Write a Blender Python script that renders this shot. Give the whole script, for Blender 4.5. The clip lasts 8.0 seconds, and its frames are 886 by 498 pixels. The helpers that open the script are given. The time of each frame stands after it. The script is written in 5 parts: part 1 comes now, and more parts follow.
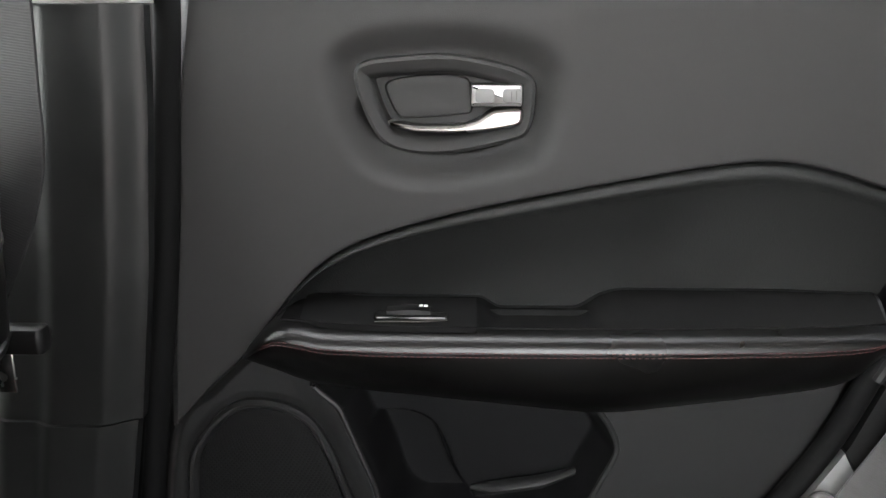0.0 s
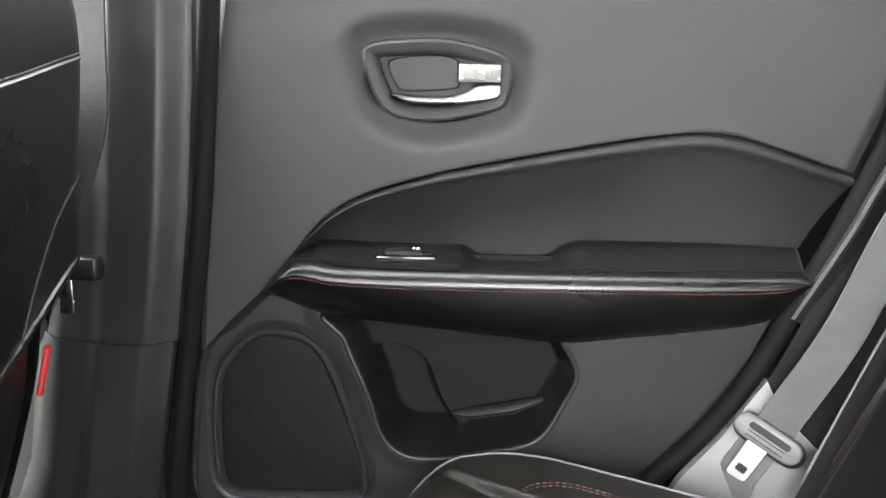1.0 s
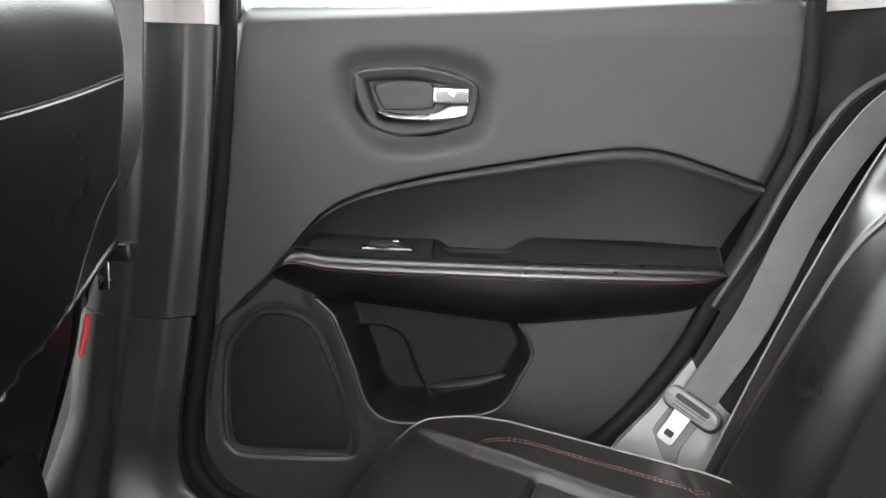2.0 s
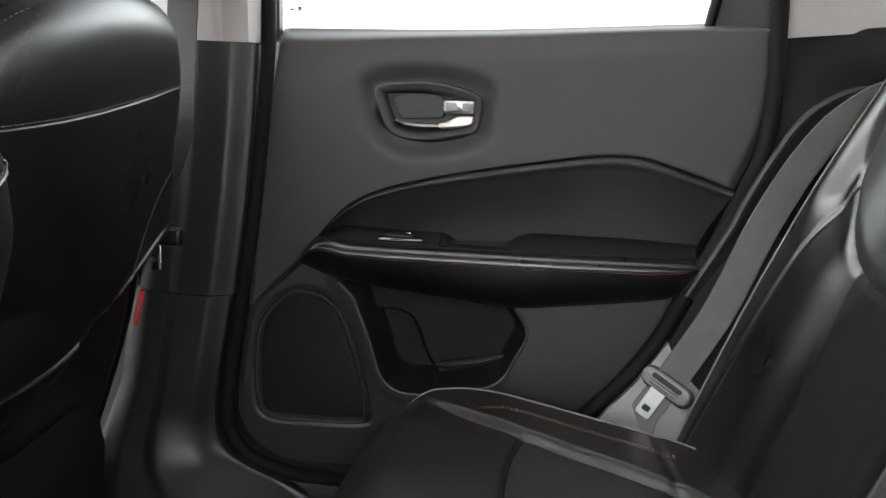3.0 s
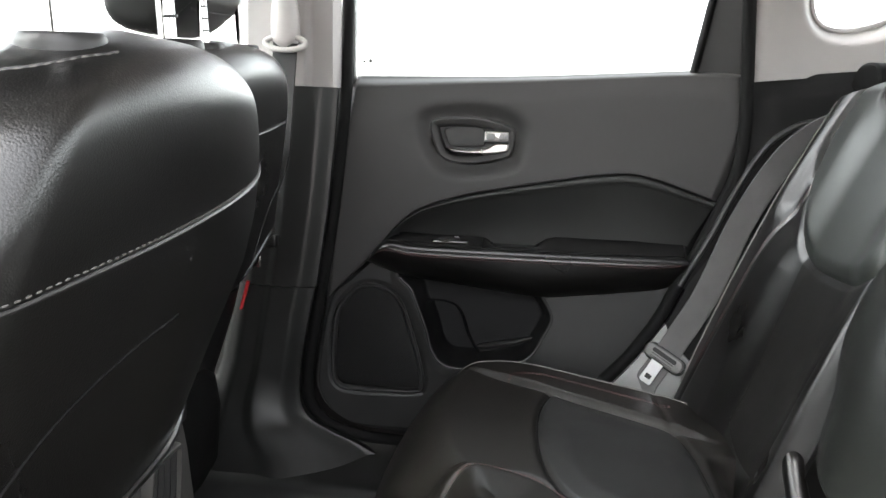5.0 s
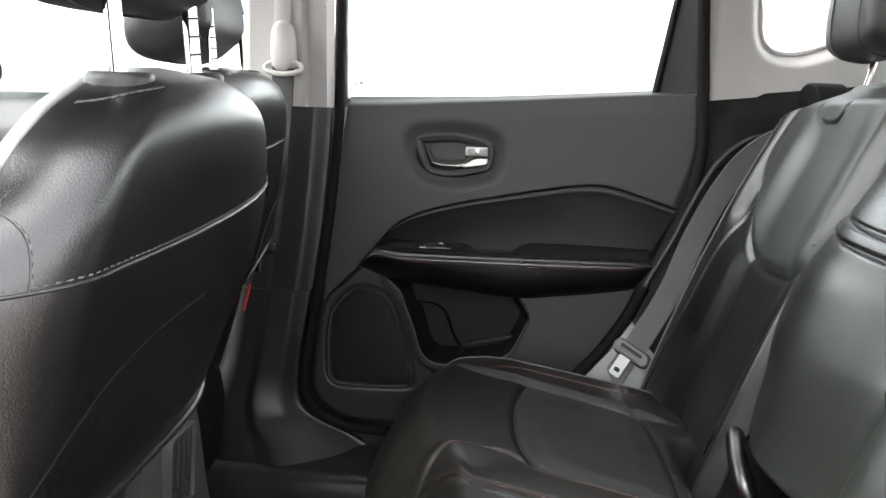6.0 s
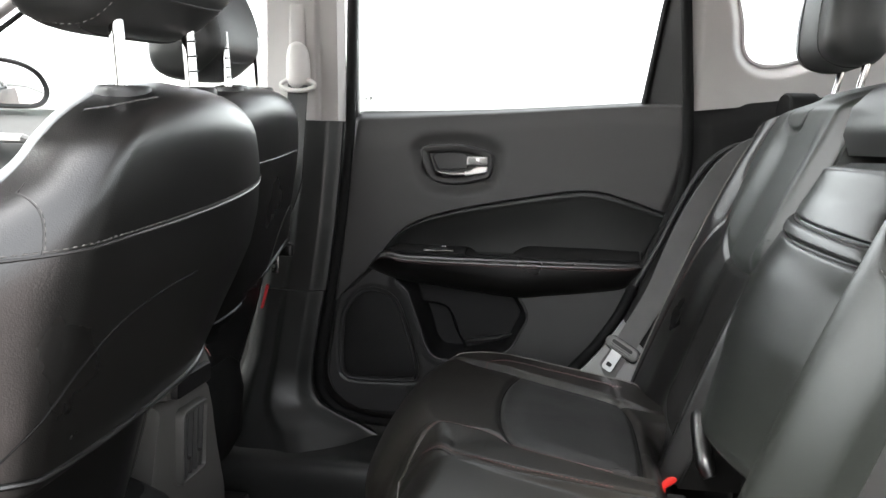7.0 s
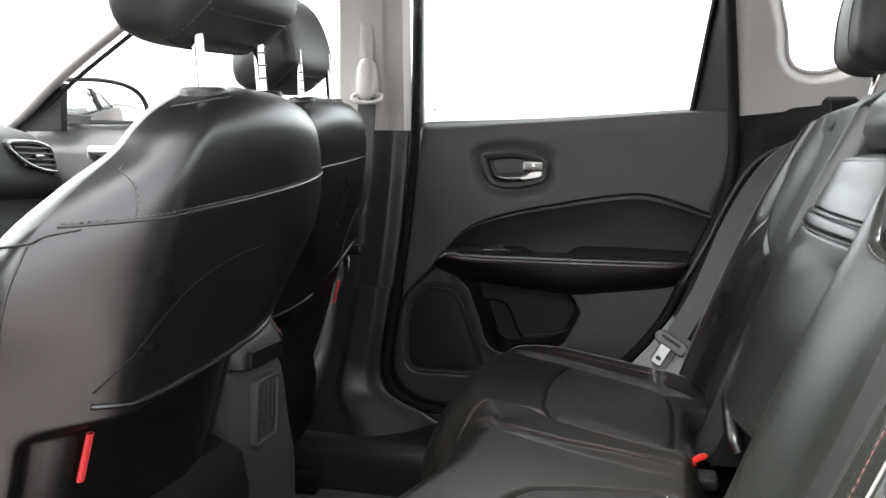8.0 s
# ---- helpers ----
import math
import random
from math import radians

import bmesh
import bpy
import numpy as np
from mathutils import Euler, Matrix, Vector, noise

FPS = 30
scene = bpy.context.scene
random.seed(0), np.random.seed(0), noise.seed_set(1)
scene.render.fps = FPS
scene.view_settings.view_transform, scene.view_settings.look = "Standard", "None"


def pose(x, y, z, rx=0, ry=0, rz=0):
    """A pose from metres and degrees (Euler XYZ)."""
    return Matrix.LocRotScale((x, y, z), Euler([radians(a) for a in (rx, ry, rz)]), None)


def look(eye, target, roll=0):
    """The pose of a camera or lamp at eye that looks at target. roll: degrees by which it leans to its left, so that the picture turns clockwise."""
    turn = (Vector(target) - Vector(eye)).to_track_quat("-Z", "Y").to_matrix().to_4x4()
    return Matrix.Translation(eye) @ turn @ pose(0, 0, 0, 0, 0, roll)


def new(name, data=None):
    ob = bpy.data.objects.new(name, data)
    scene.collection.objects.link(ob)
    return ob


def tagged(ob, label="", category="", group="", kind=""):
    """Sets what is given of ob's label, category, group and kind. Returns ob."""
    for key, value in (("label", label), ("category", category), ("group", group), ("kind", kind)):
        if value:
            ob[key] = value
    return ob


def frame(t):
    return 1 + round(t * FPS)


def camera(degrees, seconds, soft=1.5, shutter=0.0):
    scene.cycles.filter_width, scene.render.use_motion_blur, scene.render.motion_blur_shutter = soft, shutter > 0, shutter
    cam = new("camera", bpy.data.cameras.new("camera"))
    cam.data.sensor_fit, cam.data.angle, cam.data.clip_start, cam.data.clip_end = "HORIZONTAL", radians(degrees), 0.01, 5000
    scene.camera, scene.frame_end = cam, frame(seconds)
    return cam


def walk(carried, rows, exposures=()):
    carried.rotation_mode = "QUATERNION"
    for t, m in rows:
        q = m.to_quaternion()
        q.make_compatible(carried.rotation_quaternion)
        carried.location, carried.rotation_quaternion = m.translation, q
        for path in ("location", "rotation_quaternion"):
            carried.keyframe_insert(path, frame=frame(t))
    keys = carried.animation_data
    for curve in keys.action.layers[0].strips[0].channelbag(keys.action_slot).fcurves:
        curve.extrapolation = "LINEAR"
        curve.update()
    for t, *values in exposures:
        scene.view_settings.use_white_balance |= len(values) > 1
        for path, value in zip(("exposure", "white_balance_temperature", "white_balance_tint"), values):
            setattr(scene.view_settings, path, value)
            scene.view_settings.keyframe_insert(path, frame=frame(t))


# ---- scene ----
cam = camera(54.0, 8.0)
PATH = [
    (0, (0.021, -0.035, 0.834), (-0.032, 1.894, 0.308), -0.1),
    (0.5, (0.024, -0.115, 0.816), (-0.021, 1.82, 0.31), 0.8),
    (1, (0.031, -0.205, 0.808), (-0.009, 1.733, 0.317), 1.1),
    (1.5, (0.054, -0.301, 0.813), (0.007, 1.644, 0.35), 1.4),
    (3, (0.137, -0.555, 0.816), (-0.018, 1.397, 0.412), 2.6),
    (3.5, (0.133, -0.638, 0.816), (-0.031, 1.318, 0.431), 2.8),
    (4, (0.107, -0.727, 0.817), (-0.068, 1.233, 0.461), 2.7),
    (5.5, (0.126, -0.981, 0.802), (-0.064, 0.988, 0.507), 2.2),
    (6, (0.146, -1.051, 0.809), (-0.031, 0.922, 0.533), 2.0),
    (6.5, (0.181, -1.108, 0.803), (0.011, 0.868, 0.547), 1.9),
    (7, (0.253, -1.175, 0.795), (-0.03, 0.791, 0.558), 1.5),
    (7.5, (0.31, -1.241, 0.777), (-0.067, 0.711, 0.562), 1.2),
    (8, (0.344, -1.303, 0.76), (-0.138, 0.628, 0.569), 1.0),
]
walk(cam, [(t, look(eye, target, roll)) for t, eye, target, roll in PATH], [(0.0, 4.05), (0.5, 4.8), (1.5, 5.15), (3.0, 3.7), (3.5, 3.8), (5.5, 3.7), (7.0, 3.5), (8.0, 3.35)])

# ---- world and light ----
world = bpy.data.worlds.new("overcast_sky")
scene.world = world
world.use_nodes = True
wn, wl = world.node_tree.nodes, world.node_tree.links
sky = wn.new("ShaderNodeTexSky")
sky.sky_type, sky.sun_disc = "NISHITA", False
sky.sun_elevation, sky.sun_rotation = radians(48), radians(235)
sky.air_density, sky.dust_density, sky.ozone_density = 1.0, 4.0, 1.0
soften = wn.new("ShaderNodeHueSaturation")
soften.inputs["Saturation"].default_value = 0.12
wl.new(sky.outputs["Color"], soften.inputs["Color"])
wl.new(soften.outputs["Color"], wn["Background"].inputs["Color"])
wn["Background"].inputs["Strength"].default_value = 0.15
sun = new("sun", bpy.data.lights.new("sun", "SUN"))
sun.data.energy, sun.data.angle, sun.data.color = 1.0, radians(14), (1.0, 0.97, 0.93)
sun.matrix_world = look((-3, -4, 6), (0, 0, 0.5))


# ---- materials ----
def material(name, colour, rough, metal=0.0, grain=0.0, grain_scale=400.0, bump=0.1, cells=0.0, cell_scale=700.0,
             vary=0.12, vary_scale=9.0, spec=0.5, sheen=0.0):
    """Principled surface with slow colour and gloss variation, fine noise relief and a cell-like grain."""
    m = bpy.data.materials.new(name)
    m.use_nodes = True
    n, l = m.node_tree.nodes, m.node_tree.links
    b = n["Principled BSDF"]
    b.inputs["Metallic"].default_value = metal
    b.inputs["Specular IOR Level"].default_value = spec
    b.inputs["Sheen Weight"].default_value = sheen
    co = n.new("ShaderNodeTexCoord")
    big = n.new("ShaderNodeTexNoise")
    big.inputs["Scale"].default_value, big.inputs["Detail"].default_value = vary_scale, 5
    l.new(co.outputs["Object"], big.inputs["Vector"])
    ramp = n.new("ShaderNodeMapRange")
    ramp.inputs["From Min"].default_value, ramp.inputs["From Max"].default_value = 0.3, 0.7
    ramp.inputs["To Min"].default_value, ramp.inputs["To Max"].default_value = 1 - vary, 1 + vary
    l.new(big.outputs["Fac"], ramp.inputs["Value"])
    tint = n.new("ShaderNodeVectorMath")
    tint.operation = "SCALE"
    tint.inputs[0].default_value = colour
    l.new(ramp.outputs["Result"], tint.inputs["Scale"])
    l.new(tint.outputs["Vector"], b.inputs["Base Color"])
    gloss = n.new("ShaderNodeMath")
    gloss.operation, gloss.use_clamp = "MULTIPLY", True
    gloss.inputs[1].default_value = rough
    l.new(ramp.outputs["Result"], gloss.inputs[0])
    l.new(gloss.outputs["Value"], b.inputs["Roughness"])
    height = None
    if grain:
        fine = n.new("ShaderNodeTexNoise")
        fine.inputs["Scale"].default_value, fine.inputs["Detail"].default_value = grain_scale, 3
        l.new(co.outputs["Object"], fine.inputs["Vector"])
        height = n.new("ShaderNodeMath")
        height.operation = "MULTIPLY"
        height.inputs[1].default_value = grain
        l.new(fine.outputs["Fac"], height.inputs[0])
    if cells:
        cell = n.new("ShaderNodeTexVoronoi")
        cell.inputs["Scale"].default_value = cell_scale
        l.new(co.outputs["Object"], cell.inputs["Vector"])
        both = n.new("ShaderNodeMath")
        both.operation = "MULTIPLY_ADD"
        both.inputs[1].default_value = -cells
        l.new(cell.outputs["Distance"], both.inputs[0])
        if height:
            l.new(height.outputs["Value"], both.inputs[2])
        height = both
    if height:
        bp = n.new("ShaderNodeBump")
        bp.inputs["Strength"].default_value, bp.inputs["Distance"].default_value = bump, 0.001
        l.new(height.outputs["Value"], bp.inputs["Height"])
        l.new(bp.outputs["Normal"], b.inputs["Normal"])
    return m


def dotted(name, colour, hole, rough, pitch, size, spec=0.5):
    """A surface pierced by small round holes in a square lattice, laid by the UV map in metres."""
    m = material(name, colour, rough, grain=0.6, grain_scale=500, bump=0.2, spec=spec)
    n, l = m.node_tree.nodes, m.node_tree.links
    b = n["Principled BSDF"]
    uv = n.new("ShaderNodeUVMap")
    turn = n.new("ShaderNodeMapping")
    turn.inputs["Rotation"].default_value = (0, 0, radians(45))
    l.new(uv.outputs["UV"], turn.inputs["Vector"])
    dots = n.new("ShaderNodeTexVoronoi")
    dots.voronoi_dimensions = "2D"
    dots.inputs["Scale"].default_value, dots.inputs["Randomness"].default_value = 1 / pitch, 0
    l.new(turn.outputs["Vector"], dots.inputs["Vector"])
    edge = n.new("ShaderNodeMapRange")
    edge.inputs["From Min"].default_value, edge.inputs["From Max"].default_value = size * 0.75, size * 1.15
    l.new(dots.outputs["Distance"], edge.inputs["Value"])
    mix = n.new("ShaderNodeMix")
    mix.data_type = "RGBA"
    mix.inputs[6].default_value, mix.inputs[7].default_value = (*hole, 1), (*colour, 1)
    l.new(edge.outputs["Result"], mix.inputs["Factor"])
    l.new(mix.outputs[2], b.inputs["Base Color"])
    bp = n.new("ShaderNodeBump")
    bp.inputs["Strength"].default_value, bp.inputs["Distance"].default_value = 0.6, 0.0008
    l.new(edge.outputs["Result"], bp.inputs["Height"])
    l.new(bp.outputs["Normal"], b.inputs["Normal"])
    return m


def woven(name, colour, rough, sheen=0.2):
    """Seat-belt webbing: fine ribs across and along, laid by the UV map in metres."""
    m = material(name, colour, rough, vary=0.08, vary_scale=25, sheen=sheen, spec=0.3)
    n, l = m.node_tree.nodes, m.node_tree.links
    uv = n.new("ShaderNodeUVMap")
    ribs = n.new("ShaderNodeTexWave")
    ribs.inputs["Scale"].default_value, ribs.inputs["Distortion"].default_value = 140, 0.4
    l.new(uv.outputs["UV"], ribs.inputs["Vector"])
    bp = n.new("ShaderNodeBump")
    bp.inputs["Strength"].default_value, bp.inputs["Distance"].default_value = 0.35, 0.0006
    l.new(ribs.outputs["Fac"], bp.inputs["Height"])
    l.new(bp.outputs["Normal"], n["Principled BSDF"].inputs["Normal"])
    return m


def clear_glass(name, tint):
    m = bpy.data.materials.new(name)
    m.use_nodes = True
    n, l = m.node_tree.nodes, m.node_tree.links
    n.remove(n["Principled BSDF"])
    see, shine, edge, mix = (n.new("ShaderNode" + k) for k in ("BsdfTransparent", "BsdfGlossy", "LayerWeight", "MixShader"))
    see.inputs["Color"].default_value = (*tint, 1)
    shine.inputs["Roughness"].default_value = 0.02
    power, gain = n.new("ShaderNodeMath"), n.new("ShaderNodeMath")
    power.operation, gain.operation = "POWER", "MULTIPLY_ADD"
    power.inputs[1].default_value, gain.inputs[1].default_value, gain.inputs[2].default_value = 5.0, 0.5, 0.02
    l.new(edge.outputs["Facing"], power.inputs[0])
    l.new(power.outputs["Value"], gain.inputs[0])
    l.new(gain.outputs["Value"], mix.inputs["Fac"])
    l.new(see.outputs["BSDF"], mix.inputs[1])
    l.new(shine.outputs["BSDF"], mix.inputs[2])
    l.new(mix.outputs["Shader"], n["Material Output"].inputs["Surface"])
    return m


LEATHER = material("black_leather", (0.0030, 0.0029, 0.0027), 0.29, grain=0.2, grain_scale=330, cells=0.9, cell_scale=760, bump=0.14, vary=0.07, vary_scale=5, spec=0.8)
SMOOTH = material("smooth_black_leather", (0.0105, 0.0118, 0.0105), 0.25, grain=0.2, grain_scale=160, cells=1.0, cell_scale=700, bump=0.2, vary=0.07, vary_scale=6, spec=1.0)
# paler and rougher than SMOOTH: the shoulder's even sheen is put into the base
SHOULDER_HIDE = material("sheen_toned_leather", (0.0165, 0.0190, 0.0165), 0.44, grain=0.2, grain_scale=160, cells=0.8, cell_scale=700, bump=0.10, vary=0.07, vary_scale=6, spec=0.9)
DARK_HIDE = material("dark_brown_black_leather", (0.0110, 0.0098, 0.0083), 0.38, grain=0.15, grain_scale=240, cells=0.8, cell_scale=900, bump=0.13, vary=0.10, vary_scale=6, spec=0.4)
VINYL = material("grey_vinyl_pad", (0.16, 0.162, 0.16), 0.34, grain=0.3, grain_scale=300, bump=0.06, vary=0.06, vary_scale=6)
HEAD_HIDE = material("soft_black_leather", (0.021, 0.0218, 0.021), 0.42, grain=0.2, grain_scale=330, cells=0.9, cell_scale=760, bump=0.14, vary=0.10, vary_scale=7, spec=0.4)
# one perforated hide in two tones: lit here, shaded in the next
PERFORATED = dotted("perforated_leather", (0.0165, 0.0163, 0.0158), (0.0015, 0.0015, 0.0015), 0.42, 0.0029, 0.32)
SHADED_PERFORATED = dotted("shaded_perforated_leather", (0.0105, 0.0100, 0.0090), (0.001, 0.001, 0.001), 0.5, 0.0030, 0.30, 0.2)
SOFT = material("soft_black_panel", (0.034, 0.033, 0.0325), 0.55, spec=0.35, grain=0.7, grain_scale=900, bump=0.12, cells=0.4, cell_scale=1100, vary=0.08, vary_scale=5)
PLASTIC = material("hard_black_plastic", (0.022, 0.022, 0.022), 0.42, spec=0.35, grain=0.8, grain_scale=1000, bump=0.15, vary=0.12)
# scuffed plastic, base darkened to stand for the weak light near the sill
SILL_PLASTIC = material("shaded_scuffed_plastic", (0.0155, 0.016, 0.0155), 0.38, spec=0.4, grain=0.8, grain_scale=1000, bump=0.15, vary=0.25, vary_scale=12)
DEEP = material("smooth_black_plastic", (0.008, 0.008, 0.008), 0.4, spec=0.35, grain=0.3, grain_scale=900, bump=0.08)
MATTE = material("matt_black_plastic", (0.007, 0.007, 0.007), 0.65, grain=0.5, grain_scale=900, bump=0.1, spec=0.15)
# darker copy of the plastic for recesses, with their shade in the colour
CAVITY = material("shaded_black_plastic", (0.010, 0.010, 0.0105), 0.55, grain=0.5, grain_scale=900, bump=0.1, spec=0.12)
INSERT_HIDE = material("matt_black_leather", (0.018, 0.0185, 0.018), 0.5, grain=0.3, grain_scale=160, cells=0.9, cell_scale=620, bump=0.22, vary=0.2, vary_scale=7, spec=0.3)
GLOSS = material("gloss_black_plastic", (0.008, 0.008, 0.008), 0.12)
# real rubber, and near-black colour for parts that lie in deep shade
RUBBER_AND_SHADE = material("black_rubber_and_shade", (0.005, 0.005, 0.005), 0.75, spec=0.15, grain=0.5, grain_scale=300, bump=0.1)
GREY_TRIM = material("pale_grey_trim", (0.33, 0.315, 0.305), 0.62, grain=0.8, grain_scale=800, bump=0.12, vary=0.05)
IVORY = material("pale_grey_plastic", (0.44, 0.425, 0.41), 0.4, grain=0.3, grain_scale=700, bump=0.05, vary=0.05)
HEADLINER = material("grey_headliner_cloth", (0.5, 0.48, 0.46), 0.9, grain=1, grain_scale=700, bump=0.3, vary=0.06, sheen=0.2)
SATIN = material("satin_silver", (0.54, 0.53, 0.52), 0.27, metal=1, grain=0.3, grain_scale=600, bump=0.03, vary=0.06)
STEEL = material("bright_brushed_steel", (0.52, 0.52, 0.53), 0.32, metal=1, grain=0.5, grain_scale=500, bump=0.06, vary=0.08)
TAB_GREY = material("dull_silver", (0.20, 0.197, 0.193), 0.4, vary=0.05)
CHROME = material("polished_chrome", (0.44, 0.43, 0.425), 0.1, metal=1, vary=0.05)
WEBBING = woven("dark_grey_webbing", (0.092, 0.090, 0.090), 0.5)
DARK_WEBBING = woven("charcoal_webbing", (0.026, 0.0255, 0.026), 0.65, 0.0)
GRILLE = dotted("pierced_speaker_grille", (0.010, 0.010, 0.010), (0.001, 0.001, 0.001), 0.6, 0.0036, 0.33, 0.2)
CARPET = material("black_carpet", (0.012, 0.012, 0.012), 0.95, grain=1, grain_scale=350, bump=0.8, cells=1, cell_scale=500, sheen=0.15)
RED = material("red_plastic", (0.62, 0.028, 0.022), 0.35, vary=0.06)
RED_TAG = material("red_cloth_tag", (0.55, 0.03, 0.035), 0.7, grain=0.6, grain_scale=1500, bump=0.2)
RED_THREAD = material("dark_red_thread", (0.13, 0.048, 0.045), 0.6)
GREY_THREAD = material("grey_thread", (0.09, 0.087, 0.083), 0.6)
PIPING = material("grey_black_piping", (0.022, 0.0215, 0.021), 0.4)
PALE_PIPING = material("grey_piping", (0.12, 0.115, 0.108), 0.45)
DASH = material("grey_black_dashboard", (0.042, 0.043, 0.043), 0.65, grain=0.8, grain_scale=700, bump=0.15, spec=0.2)
CONSOLE_GREY = material("brownish_grey_plastic", (0.062, 0.060, 0.056), 0.45, grain=0.5, grain_scale=700, bump=0.1, vary=0.1)
BELT_GREY = material("belt_grey_plastic", (0.12, 0.118, 0.116), 0.42, grain=0.3, grain_scale=600, bump=0.05)
WHITE_MARK = material("white_print", (0.8, 0.8, 0.8), 0.5)
FAINT_MARK = material("grey_etched_print", (0.35, 0.35, 0.35), 0.6)
MIRROR = material("mirror_glass", (0.92, 0.93, 0.94), 0.01, metal=1, vary=0.01)
GLASS = clear_glass("clear_window_glass", (0.94, 0.96, 0.95))
CONCRETE = material("pinkish_paving", (0.22, 0.188, 0.178), 0.7, grain=1, grain_scale=60, bump=0.3, vary=0.2, vary_scale=0.8)


# ---- mesh tools ----
def smooth01(a, b, x):
    t = np.clip((np.asarray(x, float) - a) / (b - a), 0, 1)
    return t * t * (3 - 2 * t)


def spline(points, n, closed=False):
    """n points on a rounded curve through the given ones, evenly spaced along it."""
    p = np.asarray(points, float)
    m = len(p)
    q = np.vstack([p[-1], p, p[0], p[1]]) if closed else np.vstack([2 * p[0] - p[1], p, 2 * p[-1] - p[-2]])
    out = []
    for i in range(m if closed else m - 1):
        a, b, c, d = q[i:i + 4]
        for t in np.linspace(0, 1, 24, endpoint=False):
            out.append(0.5 * (2 * b + (c - a) * t + (2 * a - 5 * b + 4 * c - d) * t * t + (3 * b - a - 3 * c + d) * t ** 3))
    out.append(p[0] if closed else p[-1])
    out = np.array(out)
    s = np.concatenate([[0], np.cumsum(np.linalg.norm(np.diff(out, axis=0), axis=1))])
    want = np.linspace(0, s[-1], n + 1)[:-1] if closed else np.linspace(0, s[-1], n)
    return np.stack([np.interp(want, s, out[:, k]) for k in range(p.shape[1])], axis=1)


def curve_of(points, by=0):
    """A rounded function through points, of their coordinate `by`."""
    c = spline(points, 200)
    c = c[np.argsort(c[:, by])]
    return lambda x: np.interp(x, c[:, by], c[:, 1 - by])


def inside(px, py, poly):
    """Whether points lie in a polygon."""
    poly = np.asarray(poly)
    hit = np.zeros(np.shape(px), bool)
    for (x0, y0), (x1, y1) in zip(poly, np.roll(poly, -1, axis=0)):
        if y0 != y1:
            hit ^= ((y0 > py) != (y1 > py)) & (px < (x1 - x0) * (py - y0) / (y1 - y0) + x0)
    return hit


def away(px, py, line, closed=False):
    """The distance of points from a polyline."""
    line = np.asarray(line, float)
    best = np.full(np.shape(px), 1e9)
    ends = zip(line, np.roll(line, -1, axis=0)) if closed else zip(line[:-1], line[1:])
    for a, b in ends:
        d = b - a
        t = np.clip(((px - a[0]) * d[0] + (py - a[1]) * d[1]) / max(d @ d, 1e-12), 0, 1)
        best = np.minimum(best, np.hypot(px - a[0] - t * d[0], py - a[1] - t * d[1]))
    return best


def build(name, verts, faces, mat, parent=None, label="", uv=None, sharp=38):
    """One mesh object, with outward faces, smooth but for its sharp edges."""
    me = bpy.data.meshes.new(name)
    me.from_pydata([tuple(v) for v in verts], [], [tuple(f) for f in faces])
    if uv is not None:
        layer = me.uv_layers.new(name="metres")
        index = np.empty(len(me.loops), np.int32)
        me.loops.foreach_get("vertex_index", index)
        layer.data.foreach_set("uv", np.asarray(uv, np.float32)[index].ravel())
    bm = bmesh.new()
    bm.from_mesh(me)
    bmesh.ops.recalc_face_normals(bm, faces=bm.faces)
    for f in bm.faces:
        f.smooth = True
    for e in bm.edges:
        if len(e.link_faces) == 2 and e.calc_face_angle(0) > radians(sharp):
            e.smooth = False
    bm.to_mesh(me)
    bm.free()
    me.materials.append(mat)
    ob = new(name, me)
    if parent:
        bpy.context.view_layer.update()
        ob.parent = parent
        ob.matrix_parent_inverse = parent.matrix_world.inverted()
    if label:
        ob["label"] = label
    return ob


def part(name, shape, mat, parent=None, label="", sharp=38):
    verts, faces, uv = shape
    return build(name, verts, faces, mat, parent, label, uv, sharp)


def thing(name, at, label, category, group="", kind=""):
    ob = new(name)
    ob.empty_display_size = 0.05
    ob.location = at
    bpy.context.view_layer.update()
    return tagged(ob, label, category, group, kind)


def sheet(P, shell=(0, 0.006, 0), keep=None):
    """A grid of points as a sheet with a back side, shell away from it. keep: which of its squares are wanted."""
    nu, nv = P.shape[:2]
    verts = P.reshape(-1, 3)
    du = np.concatenate([[0], np.cumsum(np.linalg.norm(np.diff(P[:, nv // 2], axis=0), axis=1))])
    dv = np.concatenate([[0], np.cumsum(np.linalg.norm(np.diff(P[nu // 2], axis=0), axis=1))])
    uv = np.stack(np.meshgrid(du, dv, indexing="ij"), -1).reshape(-1, 2)
    quads = []
    for i in range(nu - 1):
        for j in range(nv - 1):
            if keep is None or keep[i, j]:
                quads.append((i * nv + j, (i + 1) * nv + j, (i + 1) * nv + j + 1, i * nv + j + 1))
    used = sorted({k for q in quads for k in q})
    new_index = {k: n for n, k in enumerate(used)}
    verts, uv = verts[used], uv[used]
    quads = [tuple(new_index[k] for k in q) for q in quads]
    count = len(verts)
    edges = {}
    for q in quads:
        for a, b in zip(q, q[1:] + q[:1]):
            if (b, a) in edges:
                del edges[(b, a)]
            else:
                edges[(a, b)] = 1
    back = [tuple(k + count for k in reversed(q)) for q in quads]
    rim = [(b, a, a + count, b + count) for a, b in edges]
    return np.vstack([verts, verts + np.asarray(shell)]), quads + back + rim, np.vstack([uv, uv])


